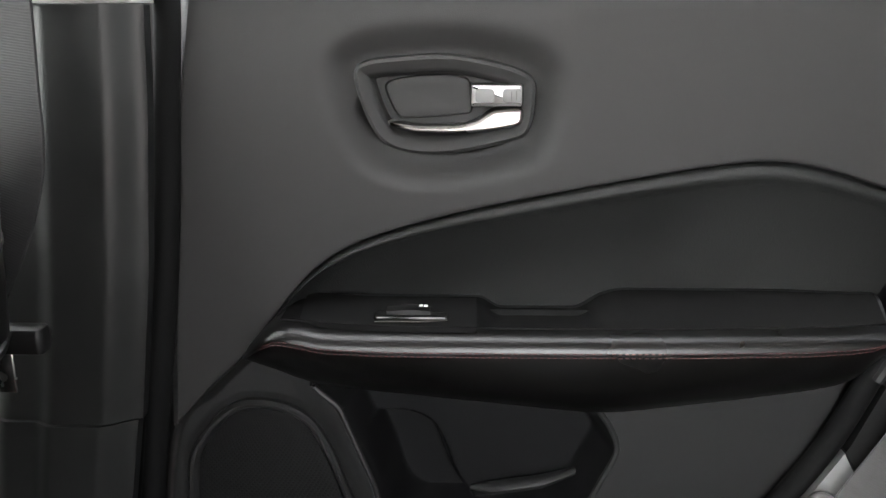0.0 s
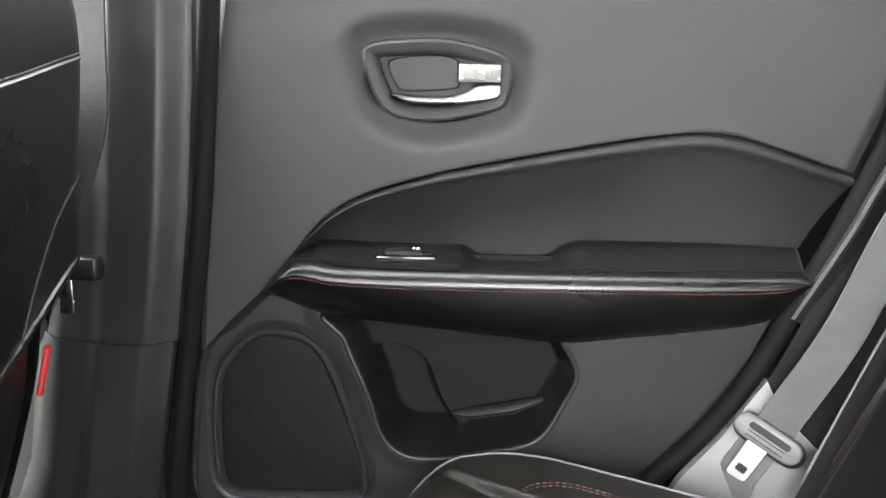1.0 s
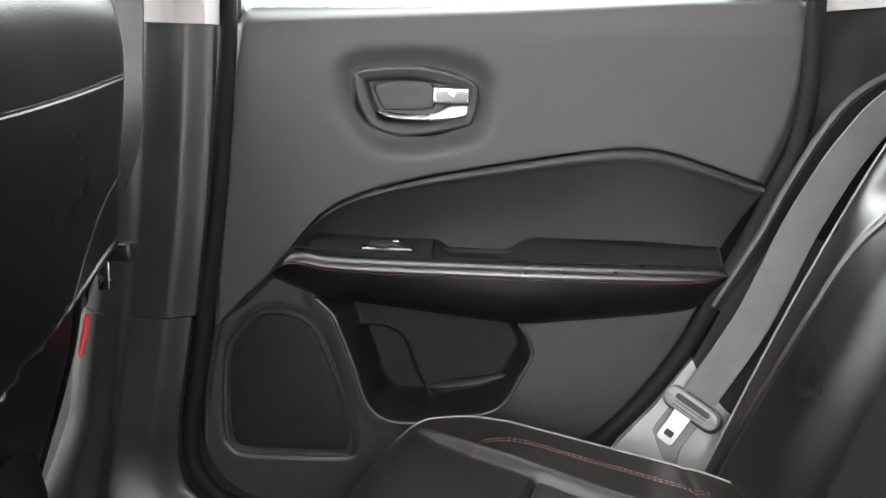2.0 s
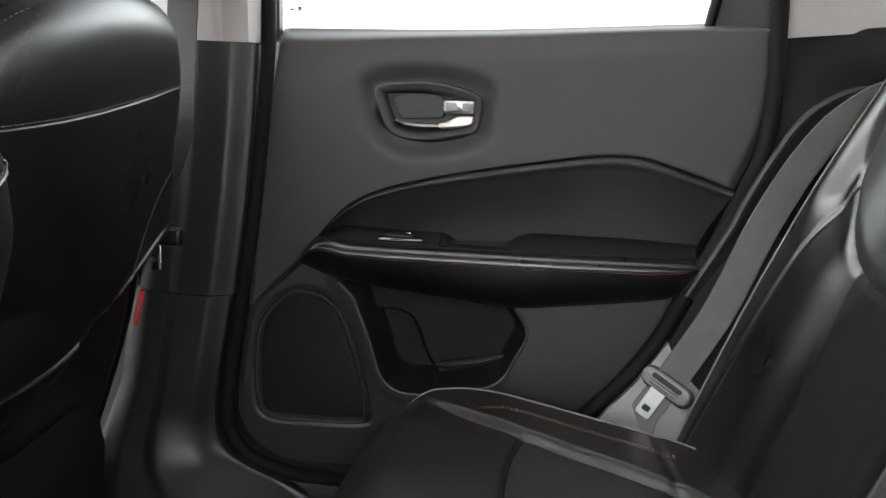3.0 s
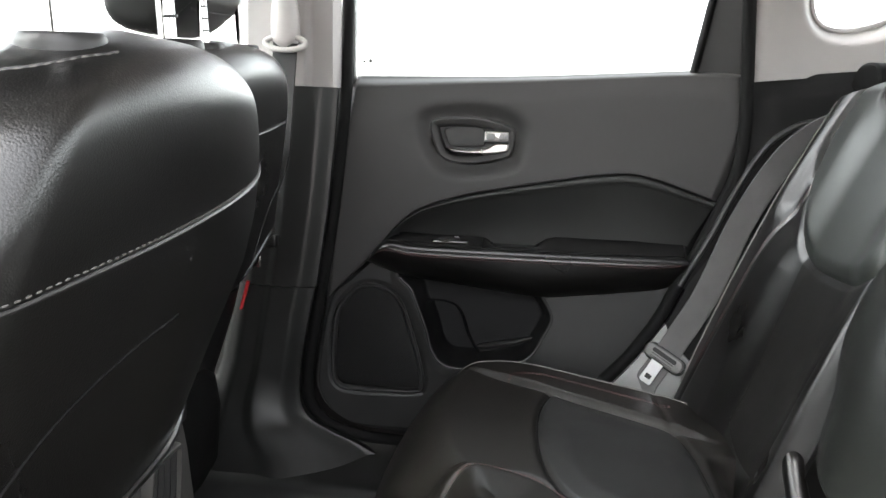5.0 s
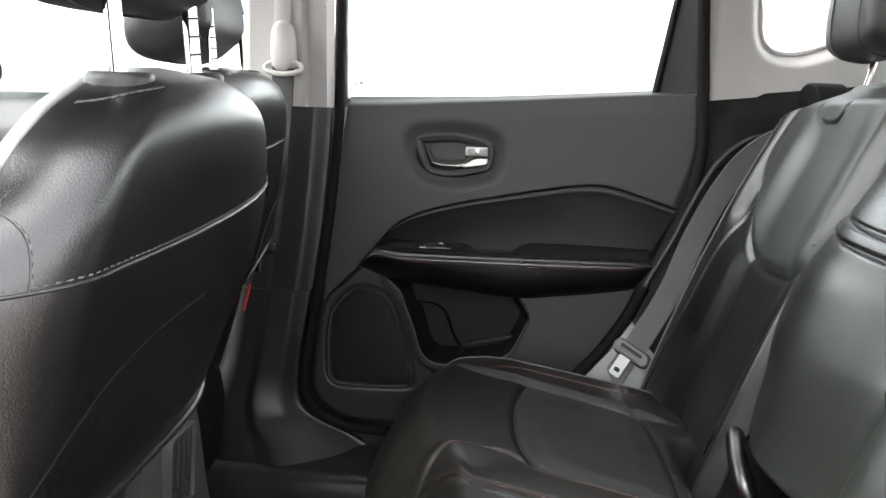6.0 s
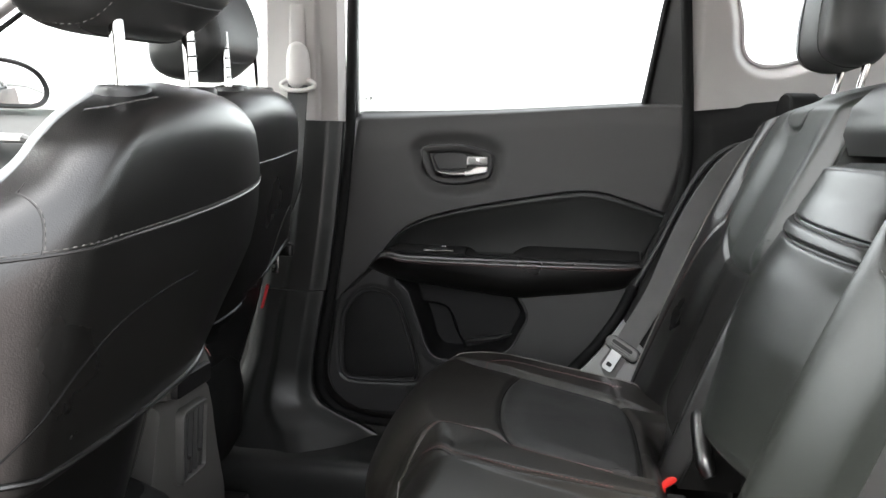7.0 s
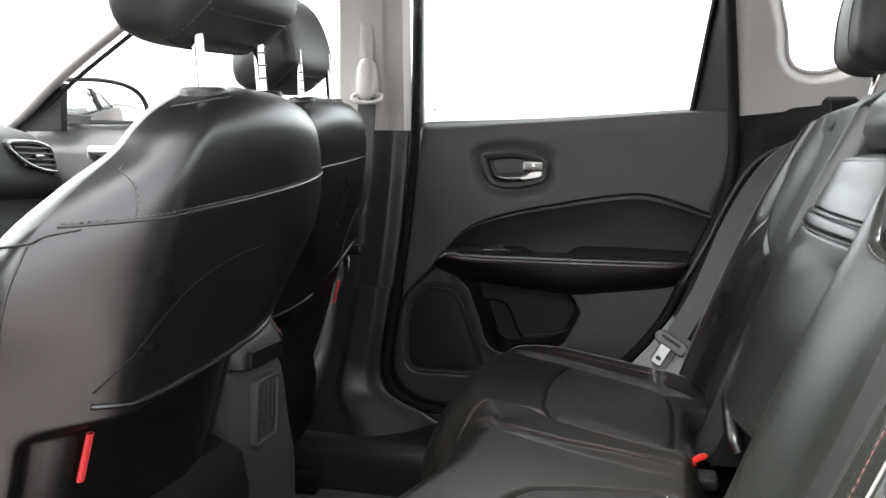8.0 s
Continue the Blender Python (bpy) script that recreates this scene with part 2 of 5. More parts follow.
def snapped(A, C, outline, reach):
    """Plan points near an outline moved on to it, so that a seam runs clean between two hides."""
    p = np.asarray(outline, float)
    q = np.stack([A.ravel(), C.ravel()], 1)
    best, place = np.full(len(q), 9.0), q.copy()
    for a, b in zip(p, np.roll(p, -1, axis=0)):
        d = b - a
        t = np.clip(((q - a) @ d) / (d @ d + 1e-12), 0, 1)
        on = a + t[:, None] * d
        r = np.linalg.norm(q - on, axis=1)
        near = r < best
        best[near], place[near] = r[near], on[near]
    q = np.where((best < reach)[:, None], place, q)
    return q[:, 0].reshape(A.shape), q[:, 1].reshape(A.shape)


def loft(rings, caps=True):
    """A skin over closed rings of equal length."""
    R = np.asarray(rings, float)
    m, n = R.shape[:2]
    verts = R.reshape(-1, 3)
    faces = [(i * n + j, i * n + (j + 1) % n, (i + 1) * n + (j + 1) % n, (i + 1) * n + j) for i in range(m - 1) for j in range(n)]
    if caps:
        faces += [tuple(range(n))[::-1], tuple(range((m - 1) * n, m * n))]
    along = np.concatenate([[0], np.cumsum(np.linalg.norm(np.diff(R.mean(1), axis=0), axis=1))])
    round_ = np.linspace(0, np.linalg.norm(np.diff(R[m // 2], axis=0), axis=1).sum(), n)
    uv = np.stack(np.meshgrid(along, round_, indexing="ij"), -1).reshape(-1, 2)
    return verts, faces, uv


def joined(shapes):
    verts, faces, uvs, base = [], [], [], 0
    for v, f, u in shapes:
        verts.append(v)
        uvs.append(u)
        faces += [tuple(k + base for k in q) for q in f]
        base += len(v)
    return np.vstack(verts), faces, np.vstack(uvs)


def tube(path, r, n=8, flat=1.0):
    """A round bar along a path; r may be a list; flat squeezes it."""
    p = np.asarray(path, float)
    m = len(p)
    rr = np.full(m, r) if np.isscalar(r) else np.asarray(r)
    t = np.gradient(p, axis=0)
    t /= np.linalg.norm(t, axis=1)[:, None] + 1e-12
    up = np.array([0, 0, 1.0]) if abs(t[0][2]) < 0.9 else np.array([1.0, 0, 0])
    rings = []
    for i in range(m):
        a = np.cross(t[i], up)
        a /= np.linalg.norm(a) + 1e-12
        b = np.cross(a, t[i])
        up = b
        ang = np.linspace(0, 2 * np.pi, n, endpoint=False)
        rings.append(p[i] + rr[i] * (np.cos(ang)[:, None] * a + flat * np.sin(ang)[:, None] * b))
    return loft(rings)


def stitches(path, length=0.0042, gap=0.0026, r=0.0006):
    """A row of short threads along a path."""
    p = np.asarray(path, float)
    s = np.concatenate([[0], np.cumsum(np.linalg.norm(np.diff(p, axis=0), axis=1))])
    out = []
    for a in np.arange(0, s[-1] - length, length + gap):
        ends = [[np.interp(a + f * length, s, p[:, k]) for k in range(3)] for f in (0, 0.5, 1)]
        out.append(tube(ends, [0.5 * r, r, 0.5 * r], 5))
    return joined(out)


def rounded(w, h, r, n=6):
    """A rounded rectangle about the origin, as 2D points."""
    out = []
    for cx, cy, a0 in ((w / 2 - r, h / 2 - r, 0), (-w / 2 + r, h / 2 - r, 90), (-w / 2 + r, -h / 2 + r, 180), (w / 2 - r, -h / 2 + r, 270)):
        for a in np.linspace(a0, a0 + 90, n):
            out.append((cx + r * math.cos(radians(a)), cy + r * math.sin(radians(a))))
    return np.array(out)


def shrink(poly, d):
    """A closed 2D outline moved inwards by d."""
    p = np.asarray(poly, float)
    t = np.roll(p, -1, axis=0) - np.roll(p, 1, axis=0)
    t /= np.linalg.norm(t, axis=1)[:, None]
    area = np.sum(p[:, 0] * np.roll(p[:, 1], -1) - np.roll(p[:, 0], -1) * p[:, 1])
    return p + d * np.sign(area) * np.stack([-t[:, 1], t[:, 0]], 1)


def plate(outline, steps):
    """An outline in x and z carried through steps of (inset, y)."""
    rings = []
    for inset, y in steps:
        q = shrink(outline, inset)
        rings.append(np.stack([q[:, 0], np.full(len(q), y), q[:, 1]], 1))
    return loft(rings)


def domed(outline, steps):
    """An outline in x and z carried through steps of (scale about its middle, y)."""
    p = np.asarray(outline, float)
    c = p.mean(0)
    return loft([np.stack([c[0] + (p[:, 0] - c[0]) * f, np.full(len(p), y), c[1] + (p[:, 1] - c[1]) * f], 1) for f, y in steps])


def block(x0, x1, y0, y1, z0, z1, r=0.006):
    """A box with softened edges."""
    ring = rounded(x1 - x0, y1 - y0, min(r, (x1 - x0) * 0.45, (y1 - y0) * 0.45), 4) + ((x0 + x1) / 2, (y0 + y1) / 2)
    rings = []
    r = min(r, (z1 - z0) * 0.45)
    for inset, z in ((r, z0), (r * 0.3, z0 + r * 0.3), (0, z0 + r), (0, z1 - r), (r * 0.3, z1 - r * 0.3), (r, z1)):
        q = shrink(ring, inset * 0.8)
        rings.append(np.column_stack([q, np.full(len(q), z)]))
    return loft(rings)


def grid(nu, nv):
    return np.meshgrid(np.linspace(0, 1, nu), np.linspace(0, 1, nv), indexing="ij")


# ---- the ground and the shell of the car ----
ground = part("ground", sheet(np.stack([grid(30, 30)[0] * 240 - 120, grid(30, 30)[1] * 240 - 120, grid(30, 30)[0] * 0 - 0.42], -1), (0, 0, -0.1)), CONCRETE)
tagged(ground, "pale pinkish paving outside the parked car", "ground", kind="structure")

floor = part("floor", block(-1.62, 1.2, -0.56, 0.56, -0.06, 0.0, 0.01), CARPET)
tagged(floor, "black carpeted floor of the car", "floor", kind="structure")
tunnel = part("floor_tunnel", loft([np.column_stack([np.full(24, x), spline([(-0.16, -0.01), (-0.12, 0.07), (-0.06, 0.1), (0.06, 0.1), (0.12, 0.07), (0.16, -0.01)], 24) + (0.0, 0.0)])
                                    for x in (-1.5, -0.7, -0.2, 0.1)]), CARPET)
tagged(tunnel, "black carpeted floor tunnel", "floor tunnel", kind="structure")

U, V = grid(66, 66)
CX, CY = -0.82 + 1.95 * U, -0.64 + 1.28 * V
roof_z = 1.235 + 0.045 * np.sin(np.pi * V) + 0.02 * np.sin(np.pi * U)
ceiling = part("ceiling", sheet(np.stack([CX, CY, roof_z], -1), (0, 0, 0.02)), HEADLINER)
tagged(ceiling, "pale grey cloth headliner", "ceiling", kind="structure")


for name_, x0, x1, y0, y1 in (("body_side_right", -1.66, 1.16, 0.838, 0.86), ("body_side_front_left", -1.66, -0.40, -0.834, -0.812), ("body_side_rear_left", 0.60, 1.16, -0.834, -0.812)):
    skin = part(name_, block(x0, x1, y0, y1, -0.12, 0.858, 0.006), DEEP)
    tagged(skin, "dark outer side panel of the car", "car body", kind="structure")

# ---- the rear door ----
DOOR_Y = 0.745
SILL = curve_of([(-0.24, 0.867), (0.08, 0.878), (0.4, 0.899), (0.49, 0.903)])
SWOOP = [(-0.273, 0.428), (-0.232, 0.474), (-0.190, 0.516), (-0.142, 0.578), (-0.112, 0.607), (-0.072, 0.629), (0.003, 0.652), (0.086, 0.670),
         (0.185, 0.689), (0.246, 0.699), (0.293, 0.703), (0.336, 0.698), (0.395, 0.681), (0.459, 0.660)]
LEFT_EDGE = curve_of([(-0.14, 0.165), (-0.2, 0.178), (-0.252, 0.2), (-0.283, 0.236), (-0.290, 0.29), (-0.271, 0.43), (-0.230, 0.476), (-0.188, 0.517)], by=1)
RIGHT_EDGE = curve_of([(0.15, 0.165), (0.22, 0.27), (0.268, 0.315), (0.31, 0.36), (0.357, 0.43), (0.392, 0.51), (0.424, 0.575), (0.459, 0.66), (0.478, 0.71), (0.486, 0.79), (0.482, 0.9)], by=1)
BEZEL = [(-0.080, 0.778), (-0.070, 0.792), (-0.032, 0.797), (0.008, 0.798), (0.048, 0.791), (0.074, 0.782), (0.083, 0.768), (0.078, 0.732),
         (0.062, 0.721), (0.0, 0.709), (-0.045, 0.714), (-0.066, 0.735)]
SPEAKER = [(-0.255, 0.285), (-0.257, 0.335), (-0.252, 0.405), (-0.236, 0.435), (-0.214, 0.459), (-0.190, 0.469), (-0.158, 0.466), (-0.134, 0.453), (-0.117, 0.430),
           (-0.100, 0.386), (-0.084, 0.336), (-0.073, 0.290), (-0.074, 0.266), (-0.088, 0.256), (-0.16, 0.253), (-0.225, 0.253), (-0.247, 0.263)]
POCKET = [(-0.111, 0.500), (-0.100, 0.459), (-0.085, 0.420), (-0.071, 0.384), (-0.057, 0.340), (-0.030, 0.315), (0.017, 0.312), (0.076, 0.323), (0.119, 0.334), (0.140, 0.352), (0.156, 0.384), (0.169, 0.412),
          (0.169, 0.428), (0.160, 0.447), (0.150, 0.463), (0.14, 0.5)]


door = thing("door_1", (0.1, 0.8, 0.17), "closed black rear car door with leather armrest and speaker", "car door", kind="structure")

# upper panel, scooped round the handle
U, V = grid(190, 110)
low = spline(SWOOP, 190)
topx = np.linspace(-0.232, 0.489, 190)
X = low[:, :1] * (1 - V) + topx[:, None] * V
X += 0.021 * np.sin(np.pi * V) * smooth01(0.8, 1, U) - 0.004 * np.sin(np.pi * V) * smooth01(0.2, 0, U)
Z = low[:, 1:] * (1 - V) + SILL(topx)[:, None] * V
R = np.hypot((X - 0.002) / 0.084, (Z - 0.752) / 0.046)
rim = spline(BEZEL, 72, True)
dish = np.where(inside(X, Z, rim), 0, away(X, Z, rim, True))
Y = DOOR_Y + 0.05 * smooth01(0.97, 0.72, R) + 0.013 * smooth01(0.040, 0.0, dish) ** 1.6
Y += 0.040 * smooth01(0.93, 1.0, V) ** 2 + 0.006 * smooth01(0.75, 0.95, V)
Y += 0.005 * smooth01(0.012, 0.0, V) + 0.012 * smooth01(0.018, 0, U) + 0.008 * smooth01(0.985, 1, U)
part("upper_panel", sheet(np.stack([X, Y, Z], -1)), SOFT, door, "soft-touch charcoal upper door panel")

# curved insert under the sweeping line
U, V = grid(170, 60)
low = spline(SWOOP, 260)
low = spline(low[low[:, 0] > -0.193], 170)
bot = np.stack([np.linspace(-0.193, 0.412, 170), np.interp(np.linspace(0, 1, 170), [0, 0.04, 0.10, 1], [0.512, 0.535, 0.552, 0.555])], 1)
X = low[:, :1] * (1 - V) + bot[:, :1] * V
Z = low[:, 1:] * (1 - V) + bot[:, 1:] * V - 0.0008 * (1 - V)
lip = np.interp(V, [0, 0.015, 0.04, 0.065, 0.09, 0.12], [0.007, 0.0005, -0.005, -0.0055, -0.004, -0.001]) + 0.032 * (1 - (1 - np.clip((V - 0.10) / 0.9, 0, 1)) ** 2.2)
Y = DOOR_Y + lip + 0.006 * smooth01(0.08, 0, U)
part("door_insert", sheet(np.stack([X, Y, Z], -1)), INSERT_HIDE, door, "recessed black leather insert under a sweeping ridge")

# armrest
ARM_LOW = curve_of([(-0.193, 0.510), (-0.182, 0.508), (-0.165, 0.503), (-0.117, 0.490), (-0.028, 0.480), (0.06, 0.471), (0.15, 0.463), (0.22, 0.470), (0.288, 0.478), (0.371, 0.490), (0.395, 0.506), (0.413, 0.53)])
ARM_TOP = curve_of([(-0.193, 0.514), (-0.182, 0.528), (-0.166, 0.546), (-0.150, 0.556), (-0.128, 0.556), (-0.09, 0.552), (0.1, 0.552), (0.31, 0.553), (0.395, 0.553), (0.413, 0.549)])
ARM_OUT = curve_of([(-0.193, 0.004), (-0.186, 0.024), (-0.172, 0.040), (-0.15, 0.049), (-0.11, 0.054), (0.0, 0.056), (0.2, 0.056), (0.36, 0.048), (0.413, 0.036)])


def arm_section(x):
    lo, hi, out = float(ARM_LOW(x)), float(ARM_TOP(x)), float(ARM_OUT(x))
    ledge = 0.567 + 0.0 * x
    ledge += -0.011 * float(smooth01(0.032, 0.056, x) * smooth01(0.152, 0.124, x)) + 0.008 * float(smooth01(0.136, 0.172, x)) * (1 - 0.3 * float(smooth01(0.3, 0.4, x)))
    ledge = min(ledge, hi + 0.004 + 0.05 * max(x + 0.193, 0)) if x < -0.12 else ledge
    f = DOOR_Y - out
    h = hi - lo
    k = min(1.0, h / 0.07)
    pts = [(DOOR_Y + 0.045, ledge), (DOOR_Y + 0.018, ledge), (DOOR_Y + 0.010, ledge - 0.003), (f + 0.022, hi + 0.003), (f + 0.011, hi + 0.0015), (f + 0.0045, hi - 0.003 * k), (f + 0.0008, hi - 0.008 * k), (f, hi - 0.0115 * k),
           (f + 0.0022, hi - 0.0135 * k), (f + 0.0004, hi - 0.0155 * k), (f + 0.003, hi - 0.36 * h), (f + 0.0095, hi - 0.58 * h), (f + 0.021, hi - 0.80 * h), (f + 0.035, hi - 0.95 * h), (f + 0.05, lo), (DOOR_Y + 0.045, lo + 0.004)]
    return [(x, y, z) for y, z in pts]


xs = np.concatenate([np.linspace(-0.193, -0.1, 30), np.linspace(-0.096, 0.36, 120), np.linspace(0.363, 0.413, 20)])
armrest = part("armrest", loft([arm_section(x) for x in xs]), LEATHER, door, "padded black leather armrest with red stitching", sharp=50)
for depth, row in ((-0.0006, 7), (-0.0006, 9)):
    path = np.array([arm_section(x)[row] for x in np.linspace(-0.165, 0.4, 90)])
    path[:, 1] += depth
    part("stitching", stitches(path, 0.0036, 0.0022, 0.0006), RED_THREAD, armrest, "dark red thread")
ledge = [arm_section(x) for x in np.linspace(-0.15, 0.409, 130)]
ledge = np.array([[(p[1][0], np.interp(f, [0, 0.16, 0.9, 1], [p[k][1] for k in (1, 2, 3, 3)]), np.interp(f, [0, 0.16, 0.9, 1], [p[1][2] + 0.0018, p[2][2] + 0.0018, p[3][2] + 0.0018, p[3][2] - 0.002])) for f in np.linspace(0, 1, 21)] for p in ledge])
part("ledge_trim", sheet(ledge, (0, 0, -0.004)), MATTE, door, "matt black trim behind the armrest")
# switch plate on the ledge
U, V = grid(40, 10)
switch_plate = part("switch_plate", sheet(np.stack([-0.132 + 0.163 * U, 0.702 + 0.052 * V + 0.014 * (1 - U) ** 3, 0.5605 + 0.0105 * V + 0.0015 * np.sin(np.pi * V)], -1), (0, 0, -0.006)), MATTE, door, "smooth black switch plate")
well = part("switch_well", joined([block(-0.064, 0.006, 0.712, 0.744, 0.558, 0.5665, 0.004)]), GLOSS, switch_plate)
part("window_switch", loft([[(x, 0.716 + 0.024 * a, 0.565 + 0.008 * b * (1 - 0.35 * abs(x + 0.03) / 0.02)) for a, b in ((0, 0), (0.1, 0.7), (0.35, 1), (0.7, 0.8), (1, 0.3), (1, 0))] for x in np.linspace(-0.052, -0.012, 9)]), DEEP, switch_plate)
part("chrome_strip", tube([(-0.062, 0.7075, 0.5625), (-0.02, 0.7065, 0.5635), (0.004, 0.7075, 0.5645)], 0.0007, 6), CHROME, switch_plate, "thin chrome strip")
part("switch_mark", joined([block(-0.022 + 0.0045 * k, -0.0185 + 0.0045 * k, 0.722, 0.727, 0.5720, 0.5732, 0.0005) for k in (0, 1)]), WHITE_MARK, switch_plate, "small white window symbol")
# pull cup in the ledge
U, V = grid(30, 24)
part("pull_cup", sheet(np.stack([0.04 + 0.108 * U, 0.714 + 0.036 * V, 0.5565 - 0.034 * np.sin(np.pi * U) ** 0.5 * np.sin(np.pi * V) ** 0.5 + 0.004 * V], -1), (0, 0.0, -0.004)), MATTE, door)

# handle: bezel, cup, pad, lever, lock
outline = spline(BEZEL, 72, True)
bez_y = DOOR_Y + 0.001
bezel = part("handle_bezel", plate(outline, [(0.002, bez_y + 0.02), (-0.0005, bez_y + 0.010), (0.0012, bez_y + 0.0005), (0.004, bez_y - 0.0015), (0.011, bez_y + 0.0005), (0.0145, bez_y + 0.004), (0.017, bez_y + 0.013), (0.019, bez_y + 0.030)]), SOFT, door, "black bezel round the inside handle")
pad = spline([(-0.053, 0.768), (-0.044, 0.776), (-0.01, 0.780), (0.018, 0.778), (0.026, 0.768), (0.026, 0.748), (0.016, 0.744), (-0.03, 0.741), (-0.042, 0.744)], 50, True)
part("handle_pad", domed(pad, [(1, bez_y + 0.033), (1, bez_y + 0.014), (0.95, bez_y + 0.0115), (0.85, bez_y + 0.0108), (0.5, bez_y + 0.0115), (0.1, bez_y + 0.012)]), SOFT, bezel, "charcoal pad inside the handle cup")
lever = spline([(-0.050, 0.7395), (-0.02, 0.7365), (0.012, 0.737), (0.030, 0.741), (0.040, 0.7475), (0.048, 0.7505), (0.068, 0.7515), (0.0715, 0.747), (0.0695, 0.737), (0.055, 0.7325), (0.02, 0.7285), (-0.02, 0.7285), (-0.042, 0.7325)], 70, True)
part("handle_lever", plate(lever, [(0, bez_y + 0.028), (0, bez_y + 0.004), (0.0012, bez_y - 0.0015), (0.0035, bez_y - 0.003)]), SATIN, bezel, "satin silver door release lever", sharp=18)
lock = rounded(0.046, 0.0195, 0.002, 4) + (0.0475, 0.7625)
lock_lever = part("lock_lever", plate(lock, [(0, bez_y + 0.025), (0, bez_y - 0.001), (0.001, bez_y - 0.003), (0.003, bez_y - 0.0035)]), SATIN, bezel, "satin silver lock tab")
for cx in (0.037, 0.061):
    part("lock_recess", plate(rounded(0.017, 0.0125, 0.0035, 5) + (cx, 0.7625), [(0, bez_y - 0.002), (0, bez_y - 0.0038), (0.0006, bez_y - 0.0040)]), TAB_GREY, lock_lever, "duller face of the lock tab")
part("lock_slot", joined([block(0.0602 + 0.0042 * k, 0.0606 + 0.0042 * k, bez_y - 0.0052, bez_y - 0.003, 0.7585, 0.7665, 0.0002) for k in (0, 1)]), DEEP, lock_lever)

# lower panel with the map pocket
U, V = grid(340, 180)
z = np.linspace(0.165, 0.515, 180)
Z = np.broadcast_to(z, U.shape)
X = LEFT_EDGE(z)[None] * (1 - U) + np.minimum(RIGHT_EDGE(z), 0.392)[None] * U
rim = spline(POCKET, 160, True)
X, Z = snapped(X, Z, rim, 0.0012)
deep = np.where(inside(X, Z, rim), away(X, Z, rim, True), 0)
near = away(X, Z, rim, True)
Y = DOOR_Y - 0.004 + 0.055 * smooth01(0.0, 0.019, deep) - np.where(deep == 0, 0.005 * smooth01(0.022, 0.004, near) * smooth01(0.16, 0.10, X), 0)
frame_ring = spline(SPEAKER, 120, True)
Y += 0.004 * smooth01(0.010, 0.0, np.where(inside(X, Z, frame_ring), 0, away(X, Z, frame_ring, True)))
well = spline([(-0.10, 0.43), (-0.07, 0.434), (-0.033, 0.432), (-0.006, 0.413), (0.014, 0.362), (0.04, 0.315), (0.02, 0.29), (-0.07, 0.29)], 60, True)
Y += np.where(inside(X, Z, well) & (deep > 0), 0.030 * smooth01(0, 0.010, away(X, Z, well, True)) * smooth01(0.008, 0.02, deep), 0)
Y += 0.012 * smooth01(0.02, 0, U) + 0.015 * smooth01(0.05, 0.0, V)
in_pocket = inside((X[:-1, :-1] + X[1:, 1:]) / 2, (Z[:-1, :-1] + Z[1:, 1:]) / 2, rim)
part("lower_panel", sheet(np.stack([X, Y, Z], -1), keep=~in_pocket), PLASTIC, door, "black plastic lower door panel with a map pocket")
# same skin as the lower panel, coloured darker for the shade inside
part("map_pocket", sheet(np.stack([X, Y, Z], -1), keep=in_pocket), CAVITY, door, "recessed map pocket, its shade put into the colour")
lip = np.array([(x, DOOR_Y - 0.0035 - 0.005 * float(smooth01(0.16, 0.10, x)), z) for x, z in rim if z < 0.487])
cut = int(np.argmax(np.linalg.norm(np.diff(np.vstack([lip, lip[:1]]), axis=0), axis=1))) + 1
part("pocket_lip", tube(np.roll(lip, -cut, axis=0), 0.0032, 8), PLASTIC, door, "rounded lip of the map pocket")
# inside the pocket: ledges
part("pocket_ledge", tube([(0.028, 0.795, 0.345), (0.05, 0.786, 0.349), (0.10, 0.781, 0.360), (0.140, 0.787, 0.371)], [0.004, 0.010, 0.010, 0.005], 10, 0.7), PLASTIC, door)
part("pocket_ledge", tube([(0.072, 0.780, 0.321), (0.085, 0.776, 0.330), (0.11, 0.774, 0.337), (0.137, 0.780, 0.345)], [0.002, 0.004, 0.004, 0.002], 8), PLASTIC, door)
part("pocket_ledge", tube([(0.052, 0.78, 0.3165), (0.064, 0.775, 0.319), (0.078, 0.778, 0.321)], [0.002, 0.004, 0.003], 8), PLASTIC, door)
# speaker
outline = frame_ring
ring_part = part("speaker_ring", plate(outline, [(0.0, DOOR_Y + 0.004), (-0.001, DOOR_Y - 0.008), (0.002, DOOR_Y - 0.0115), (0.005, DOOR_Y - 0.011), (0.008, DOOR_Y - 0.007), (0.0095, DOOR_Y - 0.002)]), PLASTIC, door)
zz = np.linspace(0.258, 0.466, 60)
def _span(z):
    p = shrink(frame_ring, 0.0085)
    xs_ = []
    for a, b in zip(p, np.roll(p, -1, axis=0)):
        if (a[1] > z) != (b[1] > z):
            xs_.append(a[0] + (z - a[1]) / (b[1] - a[1]) * (b[0] - a[0]))
    return (min(xs_), max(xs_)) if xs_ else (-0.16, -0.159)
spans = np.array([_span(z) for z in np.clip(zz, 0.263, 0.4605)])
U, V = grid(60, 60)
X = spans[None, :, 0] * (1 - U) + spans[None, :, 1] * U
Z = np.broadcast_to(np.clip(zz, 0.263, 0.4605), X.shape) + 0.00001 * V
part("speaker_grille", sheet(np.stack([X, DOOR_Y - 0.0035 - 0.006 * np.sin(np.pi * U) ** 0.5 * np.sin(np.pi * V) ** 0.5, Z], -1), (0, 0.004, 0)), GRILLE, ring_part, "finely pierced black speaker grille")

